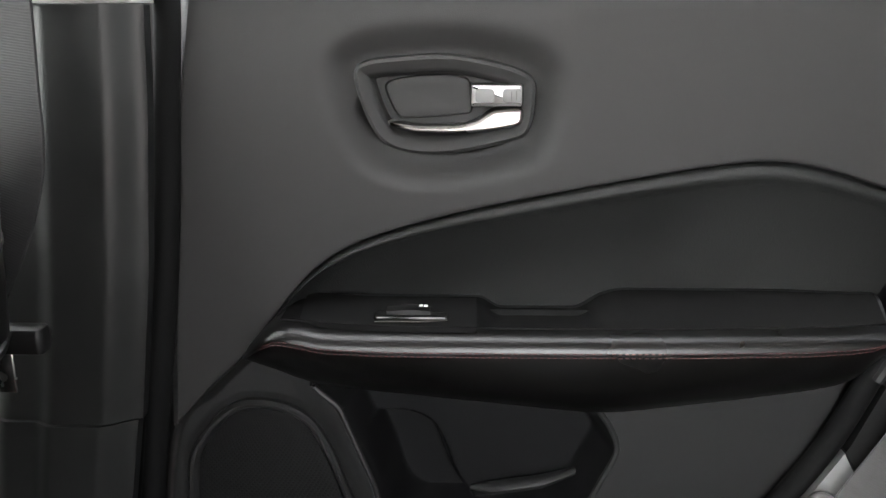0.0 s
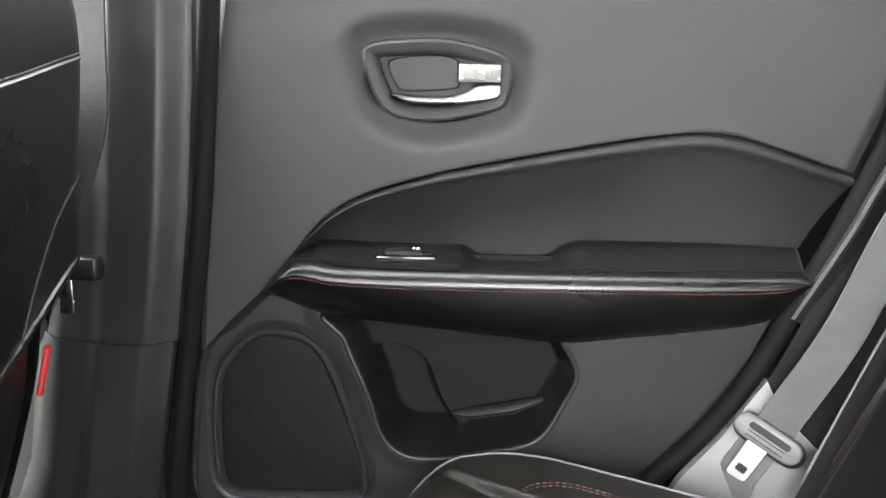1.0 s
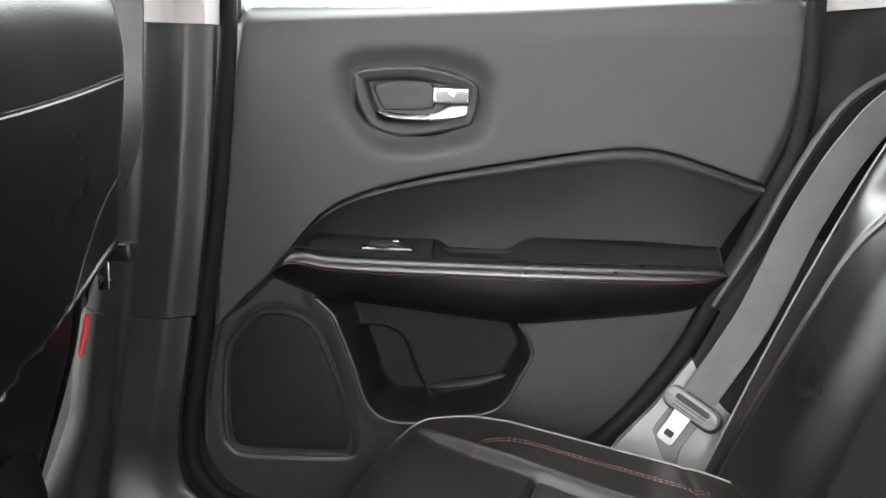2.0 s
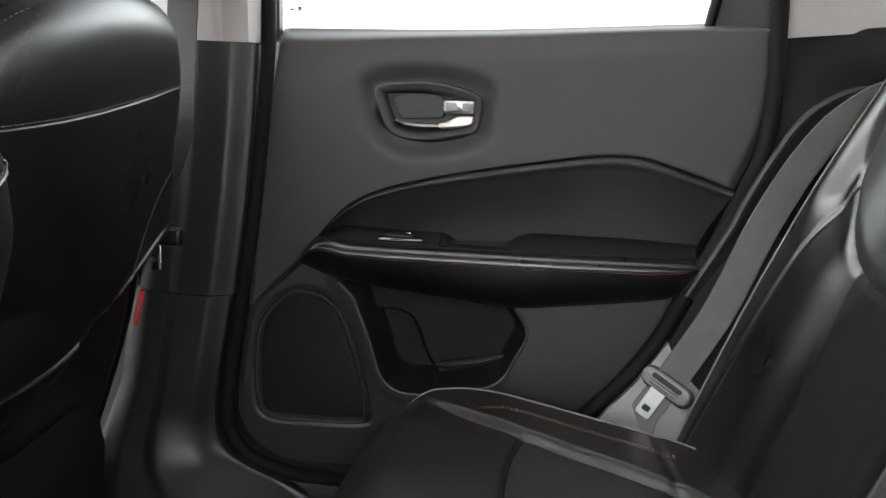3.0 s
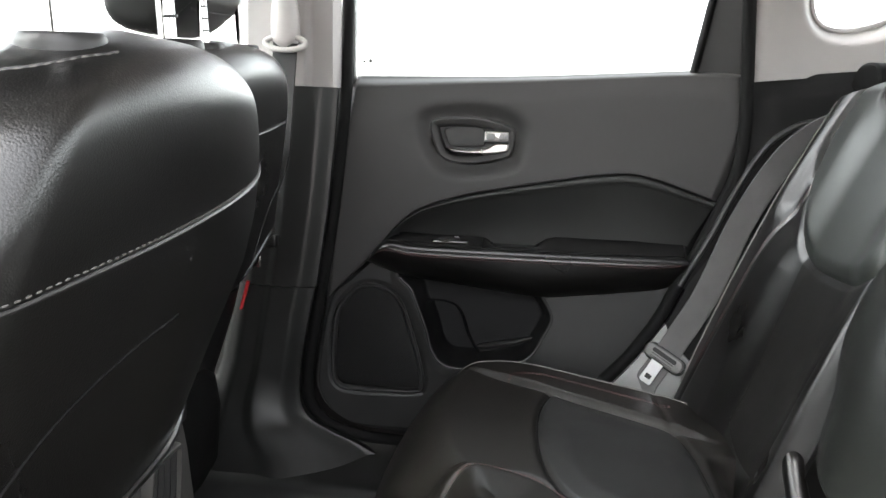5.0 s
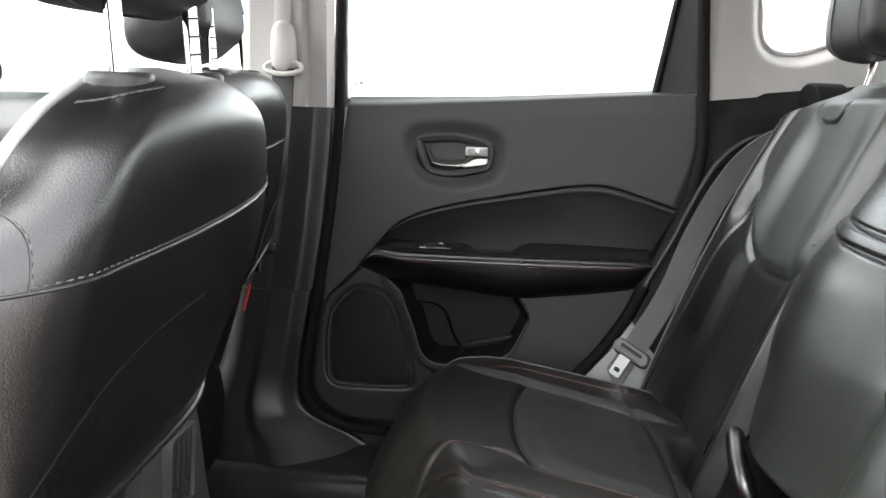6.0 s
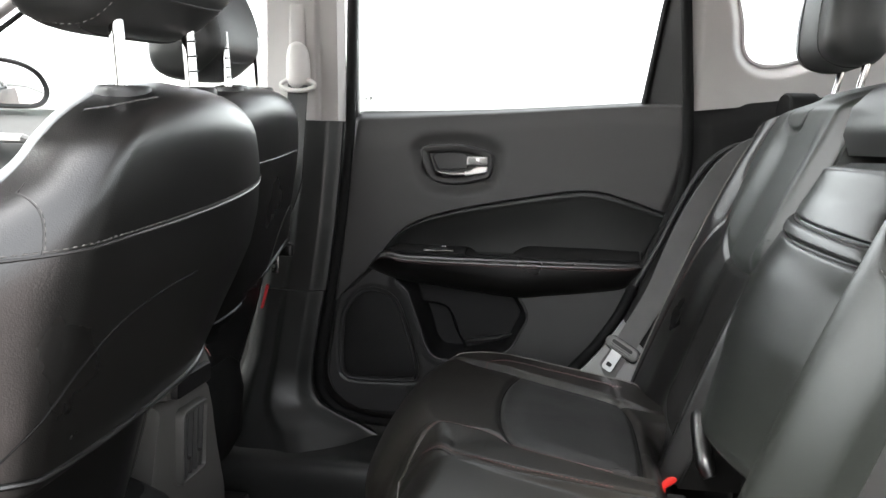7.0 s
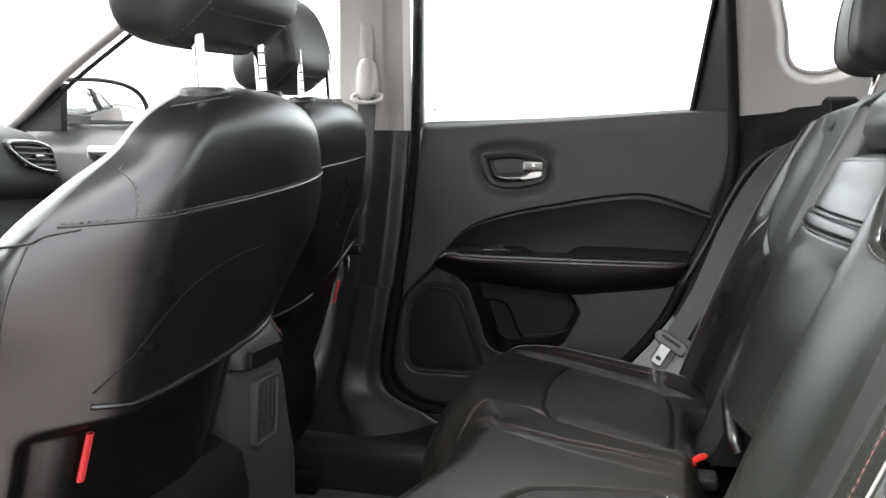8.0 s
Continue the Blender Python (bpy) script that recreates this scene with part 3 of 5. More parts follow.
# seal, window, frame
seal = [(-0.243, 0.755, 1.22), (-0.241, 0.748, 0.95), (-0.241, 0.745, 0.84), (-0.246, 0.738, 0.75), (-0.258, 0.736, 0.61), (-0.282, 0.734, 0.43), (-0.301, 0.734, 0.30), (-0.301, 0.735, 0.235), (-0.268, 0.735, 0.187), (-0.21, 0.735, 0.165), (-0.14, 0.735, 0.157),
        (0.1, 0.735, 0.155), (0.2, 0.732, 0.22), (0.275, 0.73, 0.31), (0.32, 0.728, 0.362), (0.368, 0.728, 0.435), (0.403, 0.728, 0.513), (0.433, 0.728, 0.575), (0.468, 0.728, 0.66), (0.488, 0.73, 0.715), (0.496, 0.733, 0.79), (0.491, 0.733, 0.90), (0.482, 0.722, 1.0), (0.462, 0.690, 1.22)]
part("door_seal", tube(spline(seal, 220), 0.0118, 10), RUBBER_AND_SHADE, door, "black rubber door seal")
U, V = grid(24, 16)
part("window_pane", sheet(np.stack([-0.232 + 0.66 * U, 0.792 - 0.07 * V, 0.86 + 0.37 * V], -1), (0, 0.004, 0)), GLASS, door, "clear closed side window")
door.children[-1].visible_shadow = False
part("window_frame", sheet(np.stack([-0.250 + 0.018 * U, 0.765 - 0.02 * V + 0.012 * U, 0.85 + 0.38 * V], -1), (0, 0.02, 0)), DEEP, door)
part("window_frame", sheet(np.stack([-0.25 + 0.74 * U, 0.728 + 0.0 * V, 1.195 + 0.04 * V], -1), (0, 0.02, 0)), DEEP, door)
part("window_divider", sheet(np.stack([(0.398 + 0.052 * V) * (1 - U) + (0.412 + 0.05 * V) * U, 0.774 - 0.055 * V - 0.006 * np.sin(np.pi * U), 0.895 + 0.34 * V], -1), (0, 0.012, 0)), RUBBER_AND_SHADE, door)
part("corner_cover", sheet(np.stack([(0.410 + 0.05 * V) * (1 - U) + (0.489 - 0.02 * V) * U, 0.782 - 0.06 * V - 0.02 * U, 0.893 + 0.34 * V], -1), (0, 0.012, 0)), PLASTIC, door, "black triangular corner cover")
part("glass_mark", joined([block(-0.218 + 0.012 * k, -0.212 + 0.012 * k, 0.7835, 0.7842, 0.893, 0.897 + 0.003 * (k % 2), 0.0004) for k in range(2)]), FAINT_MARK, door)

# ---- pillars and sills, both sides ----
def pillar_b(s, c=0.013):
    m = lambda y: c + s * (y - c)
    p = thing("pillar_trim_b_right" if s > 0 else "pillar_trim_b_left", (-0.33, m(0.72), 0.12), "pale grey upper and black lower pillar trim beside the front seat", "pillar trim", kind="structure")
    U, V = grid(80, 50)
    flat = 0.735 - 0.040 * smooth01(0, 0.13, U) - 0.006 * smooth01(0.13, 0.5, U) + 0.012 * smooth01(0.70, 0.76, U) + 0.03 * smooth01(0.96, 1, U)
    up = np.stack([(-0.440 + 0.015 * V) * (1 - U) + (-0.2495 + 0.0 * V) * U, m(flat - 0.04 * V), 0.842 + 0.39 * V], -1)
    part("upper_trim", sheet(up, (0, s * 0.015, 0)), GREY_TRIM, p, "pale grey upper pillar trim")
    U, V = grid(60, 50)
    z = np.linspace(0.462, 0.8405, 50)
    left, right = np.interp(z, [0.455, 0.6, 0.84], [-0.46, -0.44, -0.425]), np.interp(z, [0.43, 0.61, 0.75, 0.84], [-0.289, -0.266, -0.254, -0.2495])
    crease = 0.742 - 0.036 * smooth01(0, 0.28, U) - 0.010 * smooth01(0.42, 0.55, U) + 0.016 * smooth01(0.8, 1, U)
    mid = np.stack([left[None] * (1 - U) + right[None] * U, m(crease), np.broadcast_to(z, U.shape)], -1)
    part("middle_trim", sheet(mid, (0, s * 0.015, 0)), SILL_PLASTIC, p)
    U, V = grid(90, 90)
    z = np.linspace(0.112, 0.4605, 90)
    left, right = np.interp(z, [0.115, 0.2, 0.3, 0.455], [-0.56, -0.51, -0.48, -0.46]), curve_of([(0.112, -0.12), (0.150, -0.19), (0.172, -0.245), (0.200, -0.294), (0.24, -0.313), (0.3, -0.313), (0.36, -0.305), (0.43, -0.294), (0.4605, -0.289)])(z)
    crease = 0.742 - 0.036 * smooth01(0, 0.28, U) - 0.010 * smooth01(0.42, 0.55, U) + 0.016 * smooth01(0.8, 1, U) - 0.10 * np.clip((0.36 - z[None]) / 0.245, 0, 1) ** 2.6 * smooth01(1, 0.5, U)
    low = np.stack([left[None] * (1 - U) + right[None] * U, m(crease - 0.0015), np.broadcast_to(z, U.shape)], -1)
    part("lower_trim", sheet(low, (0, s * 0.015, 0)), SILL_PLASTIC, p)
    return p


def sill_trim(s, c=0.013):
    m = lambda y: c + s * (y - c)
    prof = spline([(0.738, 0.16), (0.715, 0.135), (0.66, 0.122), (0.595, 0.116), (0.568, 0.10), (0.556, 0.06), (0.55, -0.01)], 40)
    U, V = grid(60, 40)
    ob = part("sill_trim", sheet(np.stack([-1.5 + 2.1 * U, m(np.broadcast_to(prof[:, 0], U.shape)), np.broadcast_to(prof[:, 1], U.shape)], -1), (0, s * 0.03, -0.03)), SILL_PLASTIC)
    tagged(ob, "black plastic sill trim along the floor", "sill trim", kind="structure")


def pillar_c(s, c=0.013):
    m = lambda y: c + s * (y - c)
    p = thing("pillar_trim_c_right" if s > 0 else "pillar_trim_c_left", (0.7, m(0.76), 0.3), "pale grey rear pillar trim round a small window", "pillar trim", kind="structure")
    hole = spline([(0.588, 1.20), (0.597, 1.06), (0.604, 1.010), (0.625, 0.985), (0.66, 0.978), (0.70, 0.985), (0.74, 1.000), (0.80, 1.03), (0.86, 1.10), (0.87, 1.16), (0.80, 1.2)], 80, True)
    U, V = grid(150, 90)
    X = (0.497 - 0.032 * V) * (1 - U) + 1.1 * U
    Z = (0.879 + 0.105 * np.clip((X - 0.49), 0, 0.3)) * (1 - V) + 1.24 * V
    d = away(X, Z, hole, True)
    Y = 0.735 + 0.012 * smooth01(0.5, 0.62, X) - 0.055 * V + 0.045 * smooth01(0.03, 0.0, d) + 0.012 * smooth01(0.515, 0.488, X)
    keep = ~inside((X[:-1, :-1] + X[1:, 1:]) / 2, (Z[:-1, :-1] + Z[1:, 1:]) / 2, hole)
    part("upper_trim", sheet(np.stack([X, m(Y), Z], -1), (0, s * 0.012, 0), keep), GREY_TRIM, p, "pale grey upper trim")
    glass = part("quarter_window", sheet(np.stack([0.58 + 0.32 * grid(8, 8)[0], m(0.798 - 0.04 * grid(8, 8)[1]), 0.95 + 0.27 * grid(8, 8)[1]], -1), (0, s * 0.004, 0)), GLASS, p, "small clear fixed window")
    glass.visible_shadow = False
    part("window_gasket", tube(np.column_stack([hole[:, 0], m(0.791 - 0.055 * (hole[:, 1] - 0.88) / 0.36), hole[:, 1]])[list(range(80)) + [0]], 0.0045, 8), GREY_TRIM, glass)
    part("glass_mark", joined([block(0.655 + 0.012 * k, 0.664 + 0.012 * k, m(0.789), m(0.789) + 0.0008, 1.004 - 0.006 * j, 1.006 - 0.006 * j, 0.0004) for k in range(2) for j in range(3) if k or j < 1]), FAINT_MARK, glass)
    U, V = grid(70, 60)
    z = np.linspace(0.15, 0.892, 60)
    front = np.interp(z, [0.15, 0.31, 0.362, 0.435, 0.513, 0.575, 0.66, 0.715, 0.79, 0.88], [0.21, 0.285, 0.330, 0.379, 0.414, 0.444, 0.478, 0.499, 0.506, 0.501])
    front = front if s > 0 else front + 0.075
    X = front[None] * (1 - U) + 1.1 * U
    Zt = np.broadcast_to(z, U.shape) + (0.105 * np.clip(X - 0.49, 0, 0.3)) * V
    Y = 0.742 - 0.016 * smooth01(0, 0.08, U) + 0.020 * smooth01(0.93, 0.985, V)
    part("lower_trim", sheet(np.stack([X, m(Y), Zt], -1), (0, s * 0.012, 0)), MATTE, p, "black lower side trim")
    return p


for side in (1, -1):
    pillar_b(side)
    sill_trim(side)
    pillar_c(side)


# ---- the front of the cabin ----
def front_door(s, c=0.013):
    m = lambda y: c + s * (y - c)
    d = thing("door_2" if s > 0 else "door_3", (-0.85, m(0.76), 0.15), "closed black front car door with a large window", "car door", kind="structure")
    U, V = grid(60, 40)
    lower = V * 0.76
    part("door_panel", sheet(np.stack([-1.5 + 1.06 * U, m(0.745 - 0.035 * np.exp(-((lower - 0.55) / 0.09) ** 2)), 0.15 + (0.695 - 0.012 * U) * lower], -1), (0, s * 0.03, 0)), MATTE, d)
    upper = 0.762 + 0.238 * V
    part("door_top", sheet(np.stack([-1.5 + 1.06 * U, m(0.743 + 0.04 * smooth01(0.9, 1, upper)), 0.15 + (0.695 - 0.012 * U) * upper], -1), (0, s * 0.03, 0)), DASH, d, "grey-black soft top of the front door")
    pane = part("window_pane", sheet(np.stack([(-1.235 + 0.45 * V) * (1 - U) - 0.43 * U, m(0.79 - 0.08 * V), 0.835 + 0.39 * V], -1), (0, s * 0.004, 0)), GLASS, d)
    pane.visible_shadow = False
    sail = [(-1.395, 0.832), (-1.222, 0.836), (-1.219, 0.962), (-1.26, 0.93)]
    part("sail_cover", loft([[(x, m(y), z) for x, z in sail] for y in (0.725, 0.75)]), RUBBER_AND_SHADE, d, "black triangular cover behind the door mirror")
    part("pull_handle", tube([(-1.14, m(0.74), 0.77), (-1.12, m(0.71), 0.785), (-1.02, m(0.71), 0.785), (-1.0, m(0.74), 0.77)], 0.012, 8), TAB_GREY, d)
    return d


def pillar_a(s, c=0.013):
    m = lambda y: c + s * (y - c)
    path = spline([(-1.50, m(0.74), 0.80), (-1.37, m(0.725), 0.855), (-1.20, m(0.71), 0.985), (-1.0, m(0.69), 1.11), (-0.80, m(0.655), 1.225)], 24)
    ob = part("pillar_trim_a_right" if s > 0 else "pillar_trim_a_left", tube(path, [0.020] * 24, 14, 0.8), GREY_TRIM)
    tagged(ob, "pale grey windscreen pillar trim", "pillar trim", kind="structure")
    ob2 = part("pillar_seal_right" if s > 0 else "pillar_seal_left", tube(path + (0.012, s * 0.012, -0.028), 0.006, 8), RUBBER_AND_SHADE)
    tagged(ob2, "black rubber seal along the windscreen pillar", "seal", kind="structure")


for side in (1, -1):
    front_door(side)
    pillar_a(side)

# the rear door on the near side, standing open beside the doorway
# out of view; added and angled to keep light off the near seat's flank
open_door = thing("door_4", (-0.40, -0.83, -0.05), "open black rear car door swung out from its hinges", "car door", kind="structure")
swing = radians(64)
leaf = lambda u, off, z: (-0.40 + u * math.cos(swing) - off * math.sin(swing), -0.83 - u * math.sin(swing) - off * math.cos(swing), z)
U, V = grid(40, 30)
Z = -0.08 + 0.93 * V
part("inner_panel", sheet(np.stack(leaf(0.02 + 0.94 * U, 0.02 - 0.02 * np.sin(np.pi * V) ** 2 - 0.03 * np.exp(-((V - 0.62) / 0.07) ** 2), Z), -1), (0.012, 0.0, 0)), SOFT, open_door, "charcoal inner panel of the open door")
part("outer_skin", sheet(np.stack(leaf(U, 0.09 + 0.03 * np.sin(np.pi * V), Z), -1), (0.006, 0.0, 0)), DEEP, open_door)
bars = [leaf(0.03, 0.06 - 0.0, 0.84), leaf(0.05, 0.03, 1.20), leaf(0.70, 0.03, 1.20), leaf(0.92, 0.06, 0.86)]
part("window_frame", tube(spline(bars, 60), 0.022, 10), DEEP, open_door)
pane = part("window_pane", sheet(np.stack(leaf(0.05 + (0.84 - 0.16 * V) * U, 0.055 - 0.02 * V, 0.84 + 0.35 * V), -1), (0.004, 0.0, 0)), GLASS, open_door)
pane.visible_shadow = False

# door mirror outside the far front window
mirror = thing("door_mirror", (-1.25, 0.95, 0.86), "black door mirror outside the front window", "door mirror")
face = spline([(-1.385, 0.975), (-1.33, 0.992), (-1.25, 0.996), (-1.18, 0.985), (-1.135, 0.955), (-1.118, 0.905), (-1.15, 0.868), (-1.25, 0.862), (-1.36, 0.862), (-1.39, 0.90)], 60, True)
tilt = lambda q, d: np.column_stack([q[:, 0] * 0.55 - 0.56 + 0.25 * d, 0.95 + (q[:, 0] + 1.25) * 0.9, q[:, 1]])
part("housing", loft([tilt(shrink(face, a), d) for a, d in ((0.03, -0.30), (0.01, -0.2), (0.0, -0.1), (0.0, 0.0), (0.005, 0.02), (0.010, 0.0), (0.012, -0.03))]), DEEP, mirror)
part("mirror_glass", loft([tilt(shrink(face, a), d) for a, d in ((0.0125, -0.05), (0.0125, -0.012), (0.014, -0.01))]), MIRROR, mirror, "silvered mirror glass")
part("arm", loft([[(x, y, z) for x, z in ((-1.31, 0.862), (-1.27, 0.862), (-1.27, 0.885), (-1.31, 0.885))] for y in (0.77, 0.86, 0.92)]), DEEP, mirror)

# dashboard with an air vent
dash = thing("dashboard", (-1.3, 0.0, 0.5), "grey-black soft dashboard with a chrome-rimmed air vent", "dashboard")
prof = spline([(-1.60, 0.86), (-1.45, 0.862), (-1.30, 0.842), (-1.20, 0.81), (-1.165, 0.74), (-1.16, 0.69), (-1.20, 0.655), (-1.19, 0.62), (-1.15, 0.59), (-1.16, 0.50), (-1.30, 0.42), (-1.60, 0.40)], 60)
rings = []
for y in np.linspace(-0.70, 0.725, 60):
    end = smooth01(0.60, 0.735, abs(y))
    rings.append(np.column_stack([prof[:, 0] - 0.10 * end * smooth01(-1.5, -1.2, prof[:, 0]), np.full(60, y), prof[:, 1] - 0.03 * end * smooth01(0.6, 0.85, prof[:, 1])]))
part("dash_top", loft(rings), DASH, dash)
slope = lambda y, z, out: (-1.160 - 0.45 * max(z - 0.74, 0) + out - 0.10 * float(smooth01(0.60, 0.735, abs(y))), y, z)
vent_line = spline([(0.47, 0.795), (0.54, 0.803), (0.60, 0.795), (0.645, 0.765), (0.66, 0.735), (0.62, 0.728), (0.55, 0.735), (0.50, 0.755)], 40, True)
vent = part("air_vent", loft([[slope(y, z, out) for y, z in shrink(vent_line, a)] for a, out in ((-0.004, -0.02), (-0.004, 0.008), (0, 0.012), (0.006, 0.010), (0.008, -0.005), (0.01, -0.02))]), DEEP, dash)
part("vent_rim", tube([slope(y, z, 0.012) for y, z in vent_line[list(range(40)) + [0]]], 0.003, 6), SATIN, vent, "bright rim")
for k in range(4):
    z0 = 0.743 + 0.014 * k
    part("vent_slat", tube([slope(y, z0 + 0.006 * (0.6 - y), 0.008) for y in np.linspace(0.50 - 0.004 * k, 0.645 - 0.012 * k, 8)], 0.0035, 6), PLASTIC, vent)
part("vent_knob", block(slope(0.56, 0.765, 0)[0] - 0.004, slope(0.56, 0.765, 0)[0] + 0.018, 0.545, 0.575, 0.761, 0.770, 0.003), SATIN, vent)

U, V = grid(20, 20)
screen = part("windscreen", sheet(np.stack([-1.60 + 0.82 * V, (-0.70 + 0.09 * V) * (1 - U) + (0.72 - 0.09 * V) * U, 0.86 + 0.375 * V + 0.03 * np.sin(np.pi * V)], -1), (-0.004, 0, 0.004)), GLASS)
screen.visible_shadow = False
tagged(screen, "clear raked windscreen", "windscreen", kind="structure")
fire = part("wall_front", block(-1.66, -1.60, -0.75, 0.77, -0.05, 0.86, 0.01), CARPET)
tagged(fire, "black front wall of the footwell", "wall", kind="structure")
hatch = part("wall_rear", block(1.12, 1.16, -0.74, 0.76, -0.05, 0.90, 0.01), PLASTIC)
tagged(hatch, "black trim of the tailgate", "wall", kind="structure")
rear_glass = part("rear_window", sheet(np.stack([1.14 - 0.03 * V, -0.70 + 1.42 * U, 0.86 + 0.37 * V], -1), (0.004, 0, 0)), GLASS)
rear_glass.visible_shadow = False
tagged(rear_glass, "clear tailgate window", "window", kind="structure")
for s in (1, -1):
    post = part("pillar_trim_d_right" if s > 0 else "pillar_trim_d_left", block(1.08, 1.15, 0.013 + s * 0.72 - 0.03, 0.013 + s * 0.72 + 0.03, 0.88, 1.24, 0.012), GREY_TRIM)
    tagged(post, "pale grey rear corner trim", "pillar trim", kind="structure")
shelf = part("luggage_shelf", block(0.84, 1.12, -0.70, 0.72, 0.84, 0.86, 0.006), CARPET)
tagged(shelf, "black luggage cover behind the rear seats", "luggage cover", kind="structure")


# ---- front seats ----
from mathutils.bvhtree import BVHTree


def superring(x_back, depth, cy, wb, wf, z, bulge=0.022, n=96, out=1, inner=1.0, scoop=0.0):
    """One level of a seat back: a rounded outline, wb half-width behind and wf in front."""
    a = np.linspace(0, 2 * np.pi, n, endpoint=False)
    cx, sx = np.cos(a), np.sin(a)
    u = np.sign(cx) * np.abs(cx) ** float(np.interp(z, [0.14, 0.58, 0.72, 0.83], [0.36, 0.40, 0.58, 0.60]))
    v = np.sign(sx) * np.abs(sx) ** 0.68
    near = 0.74 - 0.08 * float(smooth01(0.55, 0.68, z))
    q = np.clip((np.abs(v) - near) / (1 - near), 0, 1)
    d = np.where((u > 0) & (v * out > 0), 0.5 * q ** 1.5, (1 - u) / 2)
    half = (wb * (1 - d) + wf * d) * np.where(v * out < 0, inner + (1 - inner) * d, 1.0)
    x = x_back - 0.008 * float(smooth01(0.60, 0.72, z)) - depth * d + (bulge + 0.030 * float(smooth01(0.60, 0.72, z))) * 0.5 * (1 - np.clip(np.abs(v), 0, 1) ** 2) * (u > 0) * np.abs(u)
    edge = 0.528 - 0.030 * v * out if out < 0 else 0.498 + 0.105 * v
    x = x - scoop * smooth01(edge + 0.004, edge - 0.022, z) * smooth01(0.97, 0.86, v * out) * smooth01(-0.2, 0.3, u)
    return np.column_stack([x, cy + half * v, np.full(n, z)])


def on_surface(shape, points, way):
    """Points moved along a direction until they lie on a shape."""
    tree = BVHTree.FromPolygons([Vector(v) for v in shape[0]], [tuple(f) for f in shape[1]])
    out = []
    for p in points:
        hit = tree.ray_cast(Vector(p) - 0.5 * Vector(way), Vector(way))
        if hit[0] is not None:
            out.append(np.array(hit[0]) - 0.0004 * np.array(way))
    return np.array(out)


def front_seat(dx, cy, out, lift, lean):
    """A front seat seen from behind; dx: how far it is slid back; out: +1 or -1, the side of its door;
    lift: how much taller it stands; lean: its tilt to the side, rise over run."""

    def put(name, shape, *rest, **more):
        v, f, u = shape
        v = np.array(v, float)
        v[:, 2] += (lift + lean * (v[:, 1] - cy)) * smooth01(0.46, 0.78, v[:, 2])
        return part(name, (v, f, u), *rest, **more)

    s = thing("front_car_seat", (-0.62 + dx, cy, 0.05), "black leather front car seat with stitched back and raised headrest" if out > 0 else "black leather front car seat slid back beside the open doorway", "car seat", "front seats")
    BX = curve_of([(0.16, -0.452), (0.30, -0.405), (0.45, -0.362), (0.6, -0.330), (0.70, -0.312), (0.76, -0.302), (0.80, -0.297), (0.822, -0.298), (0.838, -0.305), (0.849, -0.322), (0.8565, -0.36)])
    rows = [(0.14, 0.12, 0.25, 0.26), (0.18, 0.14, 0.265, 0.29), (0.25, 0.16, 0.280, 0.290), (0.35, 0.165, 0.290, 0.300), (0.45, 0.17, 0.295, 0.305), (0.55, 0.17, 0.298, 0.312), (0.63, 0.165, 0.300, 0.330),
            (0.70, 0.155, 0.300, 0.290), (0.75, 0.14, 0.283, 0.210), (0.785, 0.118, 0.252, 0.15), (0.81, 0.108, 0.220, 0.13), (0.83, 0.094, 0.172, 0.11), (0.844, 0.072, 0.118, 0.08), (0.852, 0.045, 0.07, 0.05), (0.8565, 0.012, 0.02, 0.015)]
    wider = 0.034 if out > 0 else 0.0
    rows = [(z, d, b + wider * float(smooth01(0.6, 0.45, z)), f + wider * float(smooth01(0.6, 0.45, z))) for z, d, b, f in rows]
    fine = np.concatenate([np.linspace(0.14, 0.46, 14), np.linspace(0.47, 0.58, 40), np.linspace(0.59, 0.74, 14), np.linspace(0.75, 0.8565, 30)])
    cols = [curve_of([(r[0], r[k]) for r in rows]) for k in (1, 2, 3)]
    rings = [superring(float(BX(z)) + dx, float(cols[0](z)), cy, float(cols[1](z)), float(cols[2](z)), z, out=out, inner=float(np.interp(z, [0.2, 0.45, 0.55, 0.60, 0.66, 0.70], [0.42, 0.38, 0.43, 0.62, 0.92, 1.0])), scoop=0.05) for z in fine]
    shape = loft(rings)
    back = put("backrest", shape, LEATHER, s, sharp=60)
    bx = lambda y, z: (float(BX(z)) + dx, y, z)
    way = (-1, 0, 0)
    far = lambda pts: [(1.0, cy + out * y, z) for y, z in pts]
    lay = lambda pts, n: on_surface(shape, [(p[0] + dx, p[1], p[2]) for p in far(spline(pts, n))], way)
    seam = lay([(-0.268, 0.742), (-0.10, 0.734), (0.05, 0.728), (0.16, 0.724), (0.274, 0.717)] if out < 0 else [(-0.268, 0.722), (-0.10, 0.722), (0.05, 0.727), (0.16, 0.731), (0.274, 0.731)], 60)
    put("seam", tube(seam, 0.0016, 6), PIPING, back, "grey-black raised seam across the back")
    put("stitching", stitches(seam + (0.0012, 0, 0.004), 0.0042, 0.0032, 0.0006 if out > 0 else 0.0008), GREY_THREAD, back, "grey thread")
    edge = lay([(0.080, 0.843), (0.106, 0.839), (0.139, 0.831), (0.168, 0.823), (0.190, 0.812), (0.208, 0.796), (0.218, 0.775), (0.224, 0.746), (0.230, 0.719)] if out < 0 else [(0.085, 0.843), (0.145, 0.827), (0.198, 0.802), (0.236, 0.77), (0.256, 0.722)], 40)
    put("seam", tube(edge, 0.0011, 6), PIPING, back)
    put("stitching", stitches(edge + (0.0012, 0, 0), 0.0042, 0.0032, 0.0006 if out > 0 else 0.0009), GREY_THREAD, back)
